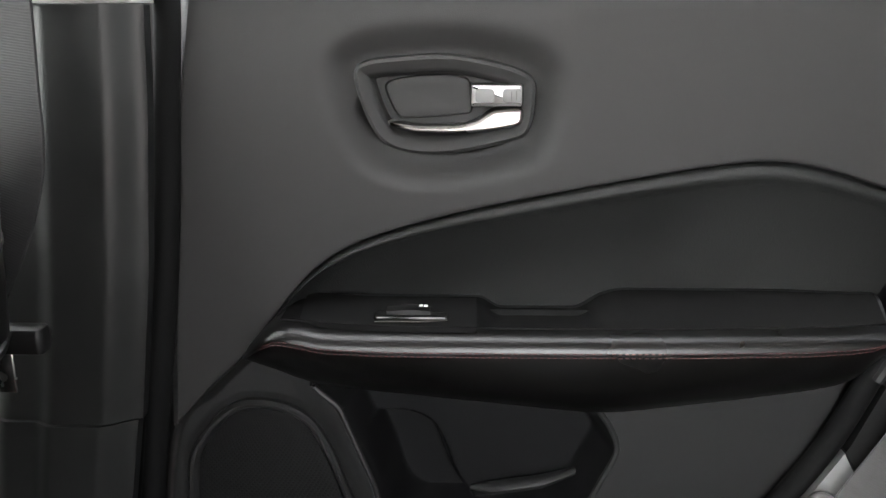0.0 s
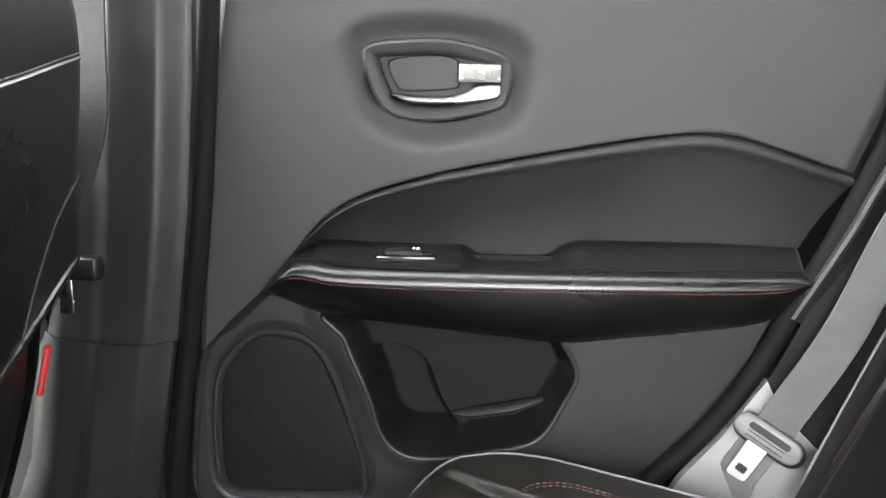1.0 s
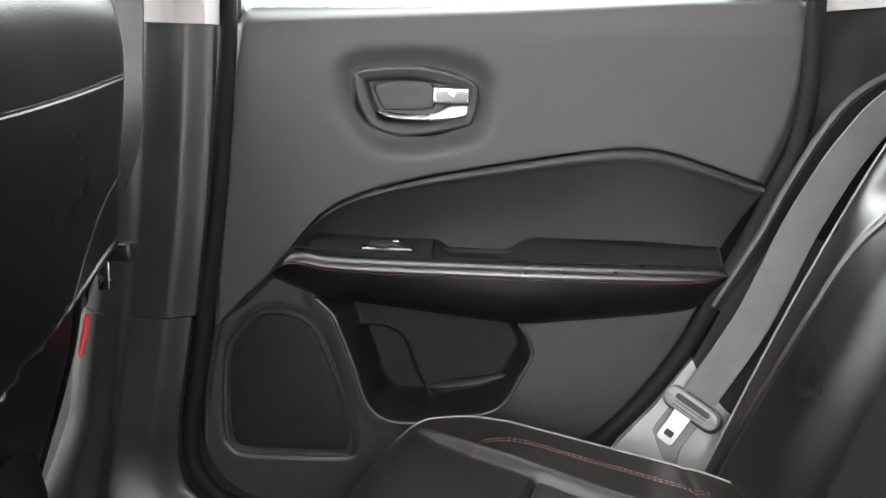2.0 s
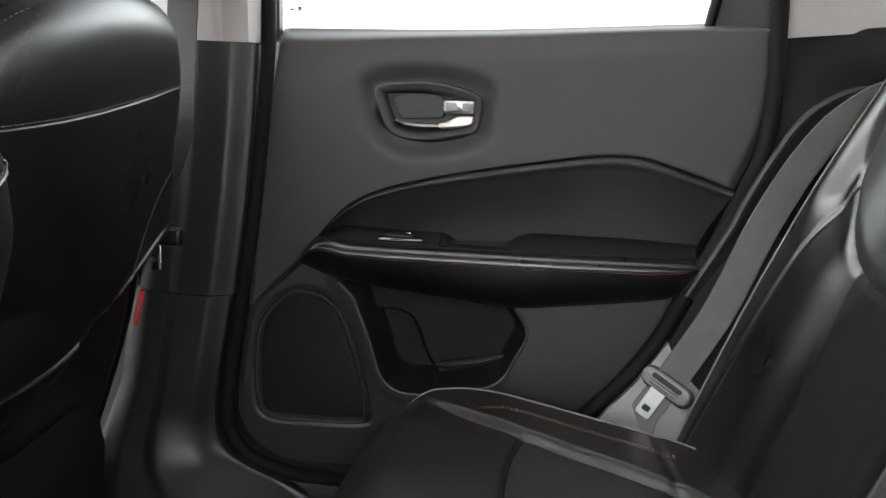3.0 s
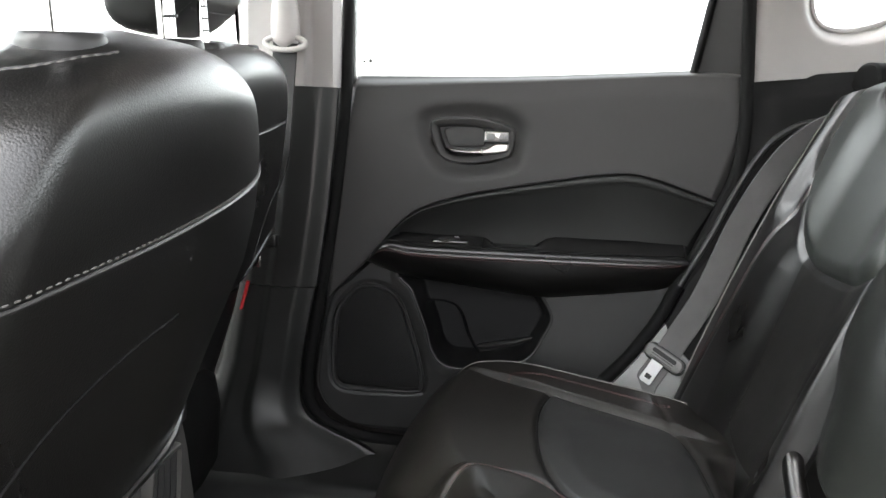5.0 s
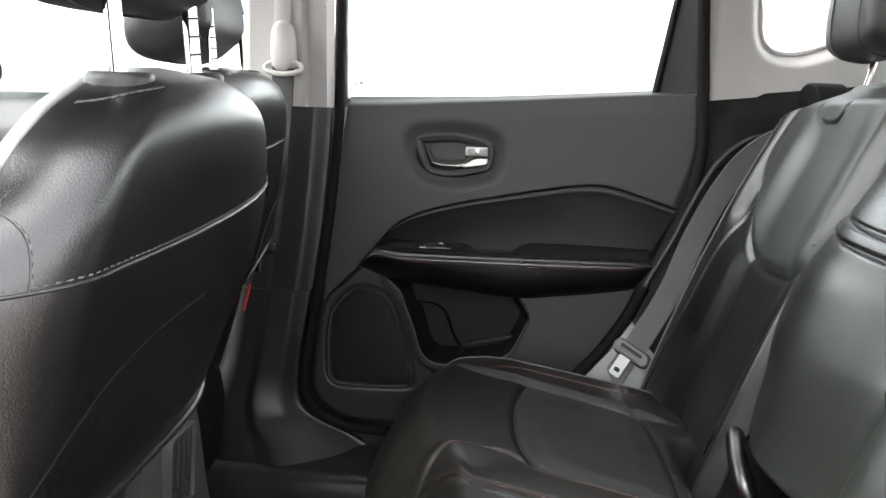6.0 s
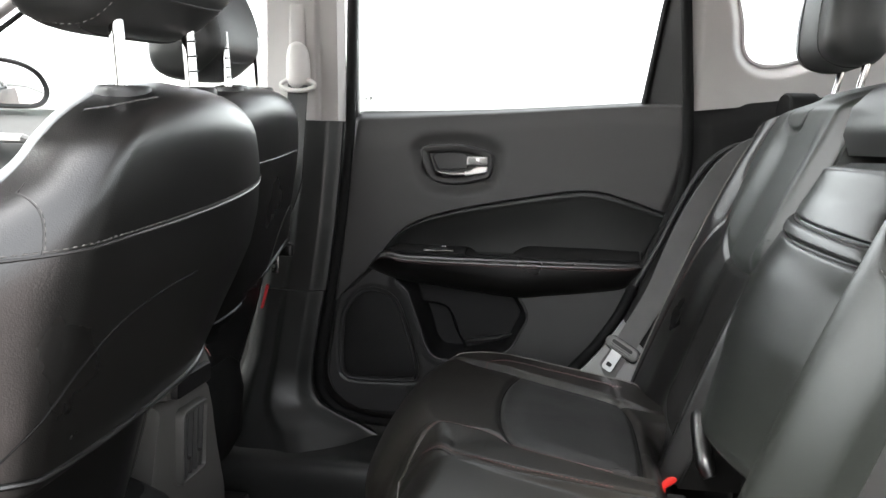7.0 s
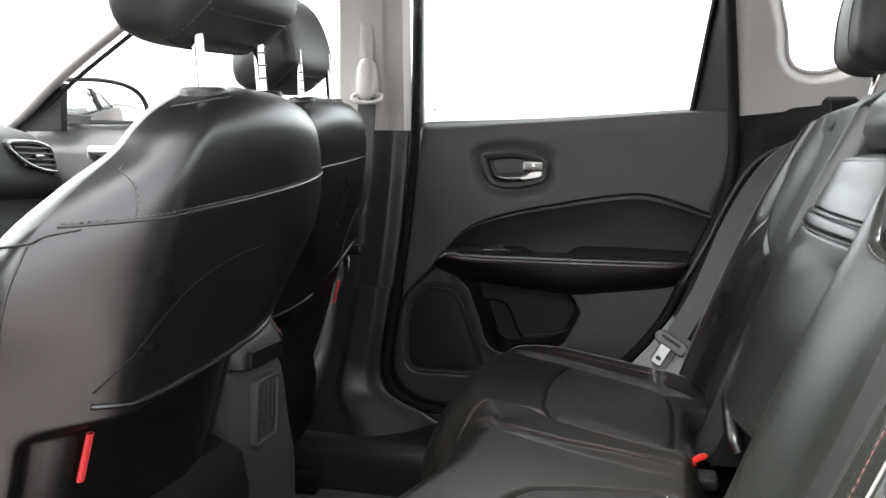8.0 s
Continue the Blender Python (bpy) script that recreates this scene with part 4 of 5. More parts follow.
    edge2 = lay([(-0.13, 0.829), (-0.17, 0.815), (-0.205, 0.797), (-0.252, 0.772), (-0.268, 0.74)], 40)
    put("stitching", stitches(edge2 + (0.0012, 0, 0), 0.0042, 0.0032, 0.0006), GREY_THREAD, back)
    side_line = spline([(0.70, 84), (0.62, 88), (0.54, 91), (0.46, 94), (0.34, 97), (0.24, 99)], 40)
    rim = []
    for z, turn in side_line:
        ring = superring(float(BX(z)) + dx, float(cols[0](z)), cy, float(cols[1](z)), float(cols[2](z)), z, n=360, out=out)
        rim.append(ring[int(turn) if out > 0 else 360 - int(turn)] + (0, out * 0.0005, 0))
    rim = spline(rim[::5], 50)
    put("piping", tube(rim, 0.0015, 6), PIPING, back)
    flank = []
    for z, turn in spline([(0.714, 60), (0.710, 72), (0.703, 86), (0.695, 104), (0.685, 122), (0.675, 140)], 24):
        ring = superring(float(BX(z)) + dx, float(cols[0](z)), cy, float(cols[1](z)), float(cols[2](z)), z, n=360, out=out)
        flank.append(ring[int(turn) if out > 0 else 360 - int(turn)] + (0, out * 0.0005, 0))
    put("seam", tube(spline(flank[::4], 40), 0.0014, 6), PIPING, back)
    # map pocket: a second skin bounded by an arc
    lip = lay([(0.252, 0.538), (0.232, 0.567), (0.197, 0.604), (0.140, 0.640), (0.070, 0.658), (0.0, 0.664)] if out < 0 else [(0.242, 0.645), (0.20, 0.637), (0.16, 0.617), (0.13, 0.583), (0.105, 0.535)], 40)
    put("pocket_edge", tube(lip, 0.0010, 6), PIPING if out > 0 else RUBBER_AND_SHADE, back)
    hem = lay([(0.252, 0.523), (0.20, 0.519), (0.12, 0.524), (0.05, 0.532), (-0.02, 0.541), (-0.10, 0.551), (-0.2, 0.563)] if out < 0 else [(0.27, 0.582), (0.20, 0.572), (0.15, 0.556), (0.08, 0.526), (0.0, 0.498), (-0.10, 0.47), (-0.2, 0.45)], 60)
    put("pocket_hem", tube(hem + (0.001, 0, 0), 0.0032, 8), LEATHER, back, "rolled leather hem of the map pocket")
    put("tag", tube([(-0.392 + dx - 0.25 * (0.487 - z), cy + (0.268 if out > 0 else -0.215), z - 0.005) for z in np.linspace(0.435, 0.487, 6)], 0.0055, 8, 0.6), RED_TAG, back, "small red cloth tag")
    # headrest on two notched rods
    for k in (-1, 1):
        ry = cy + k * 0.076
        collar_ring = rounded(0.050, 0.050, 0.0225, 6)
        put("collar", loft([np.column_stack([collar_ring * f + (-0.340 + dx, ry), np.full(24, z)]) for f, z in ((0.98, 0.832), (1.0, 0.847), (0.97, 0.851), (0.88, 0.853), (0.3, 0.853))]), PLASTIC, s, "black headrest collar")
        rod = put("rod", tube([(-0.340 + dx, ry, 0.84), (-0.345 + dx, ry, 0.90), (-0.349 + dx, ry, 0.945)], 0.0068, 14), CHROME, s, "chrome headrest rod")
        if (k > 0) == (out < 0):
            for j in range(4):
                put("notch", tube([(-0.3405 + dx - 0.0015 * j, ry, 0.868 + 0.016 * j), (-0.3407 + dx - 0.0015 * j, ry, 0.8698 + 0.016 * j)], 0.0070, 12), DEEP, rod)
    prof = spline([(-0.330, 0.920), (-0.308, 0.945), (-0.312, 0.99), (-0.335, 1.05), (-0.365, 1.085), (-0.40, 1.09), (-0.425, 1.06), (-0.440, 1.0), (-0.448, 0.94), (-0.435, 0.905), (-0.395, 0.893), (-0.36, 0.897)], 48, True)
    ctr = prof.mean(0)
    hrings = []
    for t in np.linspace(-1, 1, 33):
        f = (1 - abs(t) ** 4.5) ** 0.42 if abs(t) < 1 else 0.0
        f = max(f, 0.05)
        half = 0.128 if out > 0 else 0.140
        q = ctr + (prof - ctr) * (0.35 + 0.65 * f) if abs(t) < 0.999 else ctr + (prof - ctr) * 0.3
        hrings.append(np.column_stack([q[:, 0] + dx - (0.033 if out > 0 else -0.008), np.full(48, cy + half * t), q[:, 1] + (-0.032 if out > 0 else 0.006)]))
    hshape = loft(hrings)
    head = put("headrest", hshape, HEAD_HIDE, s, "padded black leather headrest", sharp=60)
    for t in (-0.72, 0.72):
        k = int(round((t + 1) / 2 * 32))
        ring = hrings[k]
        c0 = ring.mean(0)
        put("stitching", stitches((c0 + (ring - c0) * 1.006)[list(range(48)) + [0]], 0.0042, 0.0032, 0.0006), GREY_THREAD, head)
    under = np.array([r[np.argmin(r[:, 2])] for r in hrings[5:28]])
    put("seam", tube(under + (0.012, 0, 0.0), 0.0016, 6), PIPING, head)
    rear_seam = np.array([r[1] for r in hrings[5:28]])
    put("seam", tube(rear_seam, 0.0014, 6), PIPING, head)
    # cushion, runners
    cush = [np.column_stack([rounded(0.50, 0.43 - 0.02 * (z > 0.33), 0.07, 6) * f + (-0.66 + dx, cy), np.full(24, z)]) for f, z in ((0.92, 0.14), (1.0, 0.18), (1.02, 0.28), (0.99, 0.33), (0.9, 0.355), (0.5, 0.345))]
    # cushion and base coloured near-black to hold the shade behind the backrest
    put("cushion", loft(cush), RUBBER_AND_SHADE, s)
    put("base", block(-0.88 + dx, -0.46 + dx, cy - 0.18, cy + 0.18, 0.04, 0.15, 0.02), RUBBER_AND_SHADE, s)
    for k in (-1, 1):
        put("runner", block(-0.92 + dx, -0.40 + dx, cy + k * 0.16 - 0.02, cy + k * 0.16 + 0.02, 0.0, 0.045, 0.006), DEEP, s, "dark steel seat runner")
    return s


front_seat(0.0, 0.361, 1, 0.038, 0.06)
front_seat(0.18, -0.335, -1, -0.006, 0.06)

# ---- front seat belt on the pillar ----
belt = thing("front_seat_belt", (-0.34, 0.68, 0.1), "charcoal seat belt hanging from its pale pillar loop", "seat belt")


def webbing(path, across, half=0.0235, thick=0.0014):
    p = spline(path, 60)
    rings = []
    for i, q in enumerate(p):
        t = p[min(i + 1, 59)] - p[max(i - 1, 0)]
        t = t / np.linalg.norm(t)
        a = np.asarray(across, float) if np.ndim(across) == 1 else np.asarray(across[0]) * (1 - i / 59) + np.asarray(across[1]) * i / 59
        a = a - t * (a @ t)
        a /= np.linalg.norm(a)
        b = np.cross(t, a)
        rings.append([q + a * half * x + b * thick * y for x, y in ((-1, -0.3), (-0.96, -1), (-0.5, -1), (0, -1), (0.5, -1), (0.96, -1), (1, -0.3), (1, 0.3), (0.96, 1), (0.5, 1), (0, 1), (-0.5, 1), (-0.96, 1), (-1, 0.3))])
    return loft(rings)


part("webbing", webbing([(-0.334, 0.655, 0.916), (-0.338, 0.658, 0.86), (-0.345, 0.668, 0.79), (-0.353, 0.675, 0.71), (-0.378, 0.668, 0.635), (-0.42, 0.65, 0.55), (-0.46, 0.63, 0.48)], ((1, -0.15, 0), (0.8, -0.2, -0.5))), DARK_WEBBING, belt)
loop = part("belt_loop", tube(np.array([(-0.334 + 0.037 * math.cos(a), 0.653 + 0.004 * math.sin(a), 0.915 + 0.012 * math.sin(a)) for a in np.linspace(0, 2 * math.pi, 40)]), 0.0052, 10), IVORY, belt, "pale plastic belt loop")
cover = spline([(-0.357, 0.92), (-0.361, 0.96), (-0.356, 0.995), (-0.338, 1.007), (-0.320, 0.995), (-0.314, 0.96), (-0.316, 0.92), (-0.336, 0.908)], 40, True)
part("loop_cover", plate(cover, [(0.0, 0.68), (0.0, 0.655), (0.003, 0.648), (0.010, 0.643)]), IVORY, belt, "pale rounded anchor cover")
part("height_slot", plate(rounded(0.036, 0.16, 0.016, 6) + (-0.340, 1.02), [(0.0, 0.69), (0.0, 0.668), (0.002, 0.665), (0.004, 0.664)]), GREY_TRIM, belt, "raised pale rail of the belt height adjuster")
tongue = part("tongue", block(-0.397, -0.352, 0.672, 0.694, 0.540, 0.566, 0.006), DEEP, belt, "black belt tongue clipped on the webbing")
part("tongue_plate", block(-0.402, -0.386, 0.683, 0.687, 0.500, 0.541, 0.0015), SATIN, tongue)

# ---- centre console ----
console = thing("centre_console", (-0.3, 0.013, 0.0), "black centre console with rear air vents between the front seats", "console")
CENTRE = 0.013
crings = []
for x, top in ((-0.95, 0.36), (-0.80, 0.38), (-0.70, 0.425), (-0.45, 0.425), (-0.312, 0.425), (-0.302, 0.42), (-0.298, 0.412)):
    levels = np.linspace(0, 1, 12)
    half = lambda v: float(np.interp(v * top, [0.0, 0.22, 0.31, 0.42], [0.150, 0.145, 0.112, 0.084]))
    side = [(half(v), v * top) for v in levels[:-1]] + [(half(1) - 0.004, top - 0.004), (half(1) - 0.012, top)]
    crings.append([(x, CENTRE - a, b) for a, b in side] + [(x, CENTRE + a, b) for a, b in reversed(side)])
part("body", loft(crings), CONSOLE_GREY, console, sharp=40)
# the lid rises towards the front and overhangs the body by a shadow line
lrings = []
for x, top, tuck in ((-0.70, 0.532, 0.02), (-0.69, 0.538, 0.006), (-0.50, 0.535, 0.0), (-0.40, 0.528, 0.0), (-0.345, 0.510, 0.0), (-0.315, 0.488, 0.002), (-0.300, 0.472, 0.005), (-0.291, 0.458, 0.010)):
    w = 0.084 - tuck
    lrings.append([(x, CENTRE + a * w, z) for a, z in ((-1.0, 0.430), (-1.02, 0.44), (-1.0, top - 0.012), (-0.93, top - 0.003), (-0.7, top), (0.7, top), (0.93, top - 0.003), (1.0, top - 0.012), (1.02, 0.44), (1.0, 0.430))])
lid = part("armrest_lid", loft(lrings), CONSOLE_GREY, console, "grey-black padded console lid", sharp=40)
for k in (0, 1):
    edge = [(x, CENTRE + (0.0845 - 0.004 * k) * 0.97, z - 0.006 + 0.004 * k) for x, z in ((-0.345, 0.510), (-0.315, 0.488), (-0.300, 0.472), (-0.291, 0.458))]
    part("stitching", stitches(spline(edge, 24), 0.004, 0.002, 0.0009), RED_THREAD, lid, "dark red thread")
face = lambda y, z, o: (-0.297 + 0.03 * (z - 0.40) + o, y, z)
flap = rounded(0.118, 0.030, 0.006, 5) + (CENTRE - 0.004, 0.442)
part("rear_flap", loft([[face(y, z, o) for y, z in shrink(flap, a)] for a, o in ((0, -0.02), (0, 0.012), (0.0015, 0.0145), (0.004, 0.0145))]), DEEP, console, "black flap under the lid")
vent_o = rounded(0.088, 0.115, 0.012, 5) + (CENTRE + 0.008, 0.345)
vent_frame = part("vent_frame", loft([[face(y, z, o) for y, z in shrink(vent_o, a)] for a, o in ((0, -0.01), (0, 0.010), (0.002, 0.013), (0.006, 0.0125), (0.008, 0.008), (0.010, -0.006))]), CONSOLE_GREY, console, "grey-black rear air vent surround")
part("vent_back", loft([[face(y, z, o) for y, z in shrink(vent_o, 0.009)] for o in (-0.004, 0.0015)]), CAVITY, vent_frame)
for k in range(4):
    y0 = CENTRE - 0.018 + 0.0175 * k
    part("vent_slat", loft([[face(y0 + a, z, o) for a, o in ((-0.003, 0.0), (0.0015, 0.010), (0.0045, 0.010), (0.001, 0.0))] for z in (0.297, 0.345, 0.393)]), PLASTIC, vent_frame)
for y0 in (CENTRE - 0.012, CENTRE + 0.026):
    part("vent_knob", loft([[face(y0 + a * w, z + b * h, o) for a, b in ((-1, -1), (1, -1), (1, 1), (-1, 1))] for w, h, o, z in ((0.006, 0.010, 0.006, 0.315), (0.006, 0.010, 0.012, 0.315), (0.004, 0.008, 0.0135, 0.315))]), SOFT, vent_frame)

# ---- rear bench ----
bench = thing("rear_car_bench", (0.4, 0.0, 0.05), "black leather rear bench with perforated inserts and folded centre armrest", "car seat")
EDGE = curve_of([(-0.13, 0.66), (-0.08, 0.692), (0.03, 0.708), (0.10, 0.712), (0.2, 0.682), (0.32, 0.642), (0.46, 0.600), (0.5, 0.59)])
FRONT = curve_of([(-0.75, -0.045), (-0.5, -0.075), (-0.3, -0.07), (-0.1, -0.03), (0.05, -0.02), (0.15, -0.03), (0.22, -0.06), (0.3, -0.09), (0.45, -0.11), (0.6, -0.10), (0.68, -0.075), (0.73, -0.04)])
INSERT = spline([(0.170, 0.546), (0.166, 0.535), (0.152, 0.468), (0.146, 0.376), (0.151, 0.275), (0.164, 0.199), (0.186, 0.146), (0.22, 0.123), (0.272, 0.098), (0.329, 0.077), (0.362, 0.066), (0.376, 0.085), (0.381, 0.195), (0.380, 0.324), (0.372, 0.415), (0.352, 0.452), (0.29, 0.487), (0.22, 0.519), (0.178, 0.544)], 150, True)
CREASE = curve_of([(-0.06, 0.69), (0.014, 0.655), (0.068, 0.613), (0.11, 0.584), (0.149, 0.562), (0.171, 0.549), (0.224, 0.522), (0.29, 0.491), (0.352, 0.458), (0.42, 0.42)])
RIDGE = spline([(0.012, 0.135), (0.025, 0.168), (0.06, 0.196), (0.117, 0.194), (0.160, 0.165), (0.194, 0.118), (0.263, 0.086), (0.329, 0.060), (0.39, 0.04)], 50)
FOLD = spline([(0.014, 0.132), (0.038, 0.120), (0.095, 0.072), (0.141, 0.042), (0.2, 0.020), (0.28, 0.006), (0.38, -0.005)], 50)


def cushion_top(X, Y):
    """The height of the bench cushion over the plan."""
    d = X - FRONT(Y)
    z = 0.338 - 0.085 * np.clip(X - 0.14, 0, 1) - 0.16 * (1 - smooth01(0, 0.115, d) ** 0.45)
    side = np.abs(Y - 0.013)
    e = (EDGE(X) - 0.013) - side
    m = np.where(Y >= 0.013, Y, -0.044 - Y)
    z = z + 0.009 * smooth01(-0.003, 0.016, m - CREASE(X)) * smooth01(-0.04, 0.10, X) * smooth01(0.46, 0.36, X)
    z = z - 0.005 * np.exp(-((m - CREASE(X)) / 0.007) ** 2) * smooth01(-0.02, 0.10, X) * smooth01(0.42, 0.36, X)
    z = z - 0.035 * (1 - smooth01(0, 0.03, e) ** 0.5)
    rim = away(X, m, INSERT, True)
    z = z - 0.0065 * np.exp(-(rim / 0.005) ** 2) + 0.005 * smooth01(0, 0.05, np.where(inside(X, m, INSERT), rim, 0))
    r1, r2 = away(X, Y, RIDGE), away(X, Y, FOLD)
    z = z + 0.011 * smooth01(0.125, 0.070, r1 + r2) - 0.005 * np.exp(-(r1 / 0.005) ** 2) - 0.006 * np.exp(-(r2 / 0.005) ** 2)
    groove = away(X, m, [(0.352, 0.60), (0.358, 0.47), (0.385, 0.36), (0.392, 0.2)])
    z = z - 0.10 * smooth01(0.388, 0.46, X) * smooth01(0.32, 0.20, np.abs(Y - 0.06))
    return z - 0.003 * np.exp(-(groove / 0.006) ** 2)


U, V = grid(230, 480)
Y = -0.69 + 1.41 * V
lim = np.interp(np.abs(Y - 0.013), [0.0, 0.55, 0.585, 0.71], [0.50, 0.50, 0.46, 0.08])
X = (FRONT(Y) + 0.0005) * (1 - U) + np.maximum(lim, FRONT(Y) + 0.02) * U
X, Y = snapped(X, Y, INSERT, 0.0021)
X, Y = snapped(X, Y, INSERT * (1, -1) + (0, -0.044), 0.0021)
Z = cushion_top(X, Y)
mid_x, mid_y = (X[:-1, :-1] + X[1:, 1:]) / 2, (Y[:-1, :-1] + Y[1:, 1:]) / 2
is_in = inside(mid_x, np.where(mid_y > 0.013, mid_y, -0.044 - mid_y), INSERT)
cushion = part("cushion", sheet(np.stack([X, Y, Z], -1), (0, 0, -0.05), ~is_in), DARK_HIDE, bench, "padded black leather bench cushion", sharp=60)
part("cushion_insert", sheet(np.stack([X, Y, Z], -1), (0, 0, -0.05), is_in), PERFORATED, bench, "perforated black leather cushion inserts", sharp=60)
skirt_y = np.linspace(-0.68, 0.71, 60)
part("skirt", sheet(np.stack([np.stack([FRONT(skirt_y) + 0.002 + 0.03 * k * k, skirt_y, np.full(60, 0.185 - 0.17 * k)], -1) for k in np.linspace(0, 1, 12)], 0), (0.03, 0, 0)), DEEP, bench)


def on_cushion(points, n, shift=(0, 0), rise=0.0006):
    line = np.array([(x + shift[0], y + shift[1], 0) for x, y in spline(points, n)])
    line[:, 2] = cushion_top(line[:, 0], line[:, 1]) + rise
    return line


part("piping", tube(on_cushion([(x, float(EDGE(x)) - 0.027) for x in np.linspace(-0.03, 0.462, 20)], 110, rise=0.0012), 0.0012, 6), PALE_PIPING, bench, "grey piping along the cushion edge")
SEAM = [(0.094, 0.590), (0.100, 0.603), (0.113, 0.615), (0.136, 0.621), (0.168, 0.617), (0.228, 0.594), (0.304, 0.566), (0.376, 0.540)]
for off in (-0.0035, 0.0035):
    part("stitching", stitches(on_cushion(SEAM, 110, (0, off)), 0.0045, 0.0025, 0.00055), RED_THREAD, bench, "dark red thread")
for line, off in ((RIDGE, 0.004), (FOLD, 0.005)):
    part("stitching", stitches(on_cushion(line[4:46:3], 90, (0, off)), 0.0045, 0.0025, 0.0006), RED_THREAD, bench, "dark red thread")
part("seam", tube(on_cushion(RIDGE[::3], 60, rise=-0.0002), 0.0011, 6), DEEP, bench)
# pale tube paints the highlight where the middle seat's top meets its front
part("seam", tube(on_cushion([(0.004, 0.13), (0.014, 0.07), (0.021, -0.03), (0.023, -0.11), (0.020, -0.20)], 60, rise=0.0008), 0.0016, 6), PALE_PIPING, bench, "pale piping that carries the highlight along the front of the middle seat")
part("seam", tube(on_cushion([tuple(q) for q in INSERT[::3]] + [tuple(INSERT[0])], 180, rise=0.0003), 0.0014, 6), RUBBER_AND_SHADE, bench)

# backrests
FACE = lambda z: 0.292 + 0.42 * z - 0.012 * np.sin(np.pi * np.clip((z - 0.3) / 0.6, 0, 1))
UPPER = [(0.158, 0.70), (0.150, 0.79), (0.145, 0.86), (0.15, 0.93), (0.30, 0.935), (0.52, 0.93), (0.605, 0.885), (0.622, 0.80), (0.612, 0.745), (0.590, 0.700), (0.545, 0.655), (0.500, 0.614), (0.470, 0.598), (0.43, 0.592), (0.36, 0.592), (0.284, 0.598), (0.215, 0.622), (0.185, 0.66)]

UPPER_WIDE = [(0.20, 0.80), (0.25, 0.70), (0.265, 0.678), (0.313, 0.662), (0.350, 0.650), (0.366, 0.622), (0.389, 0.598), (0.419, 0.584), (0.497, 0.577), (0.56, 0.578), (0.60, 0.60), (0.615, 0.66), (0.615, 0.93), (0.40, 0.935), (0.20, 0.93)]


def back_face(Y, Z, lo, hi, hollow=0.020):
    """The front of one backrest over y and z; lo and hi: its inner and outer edge."""
    t = (Y - lo) / (hi - lo)
    x = FACE(Z)
    up = np.clip((Z - 0.33) / 0.57, 0, 1)
    start = 0.60 + 0.27 * smooth01(0.42, 0.62, up)
    x = x - (0.026 - 0.006 * smooth01(0.6, 0.95, up)) * smooth01(0, 1, (t - start) / (0.97 - start))
    x = x + hollow * smooth01(0.05, 0.26, t) * smooth01(0.74, 0.56, t) * smooth01(0.98, 0.8, up)
    x = x + 0.003 * np.exp(-((t - 0.865 + 0.10 * (up - 0.5)) / 0.010) ** 2) * smooth01(0.78, 0.62, up)
    x = x + 0.06 * smooth01(0.975, 1.0, t) ** 1.5 + 0.035 * smooth01(0.045, 0.0, t) ** 1.4
    return x + 0.05 * smooth01(0.93, 1.0, up) ** 1.5


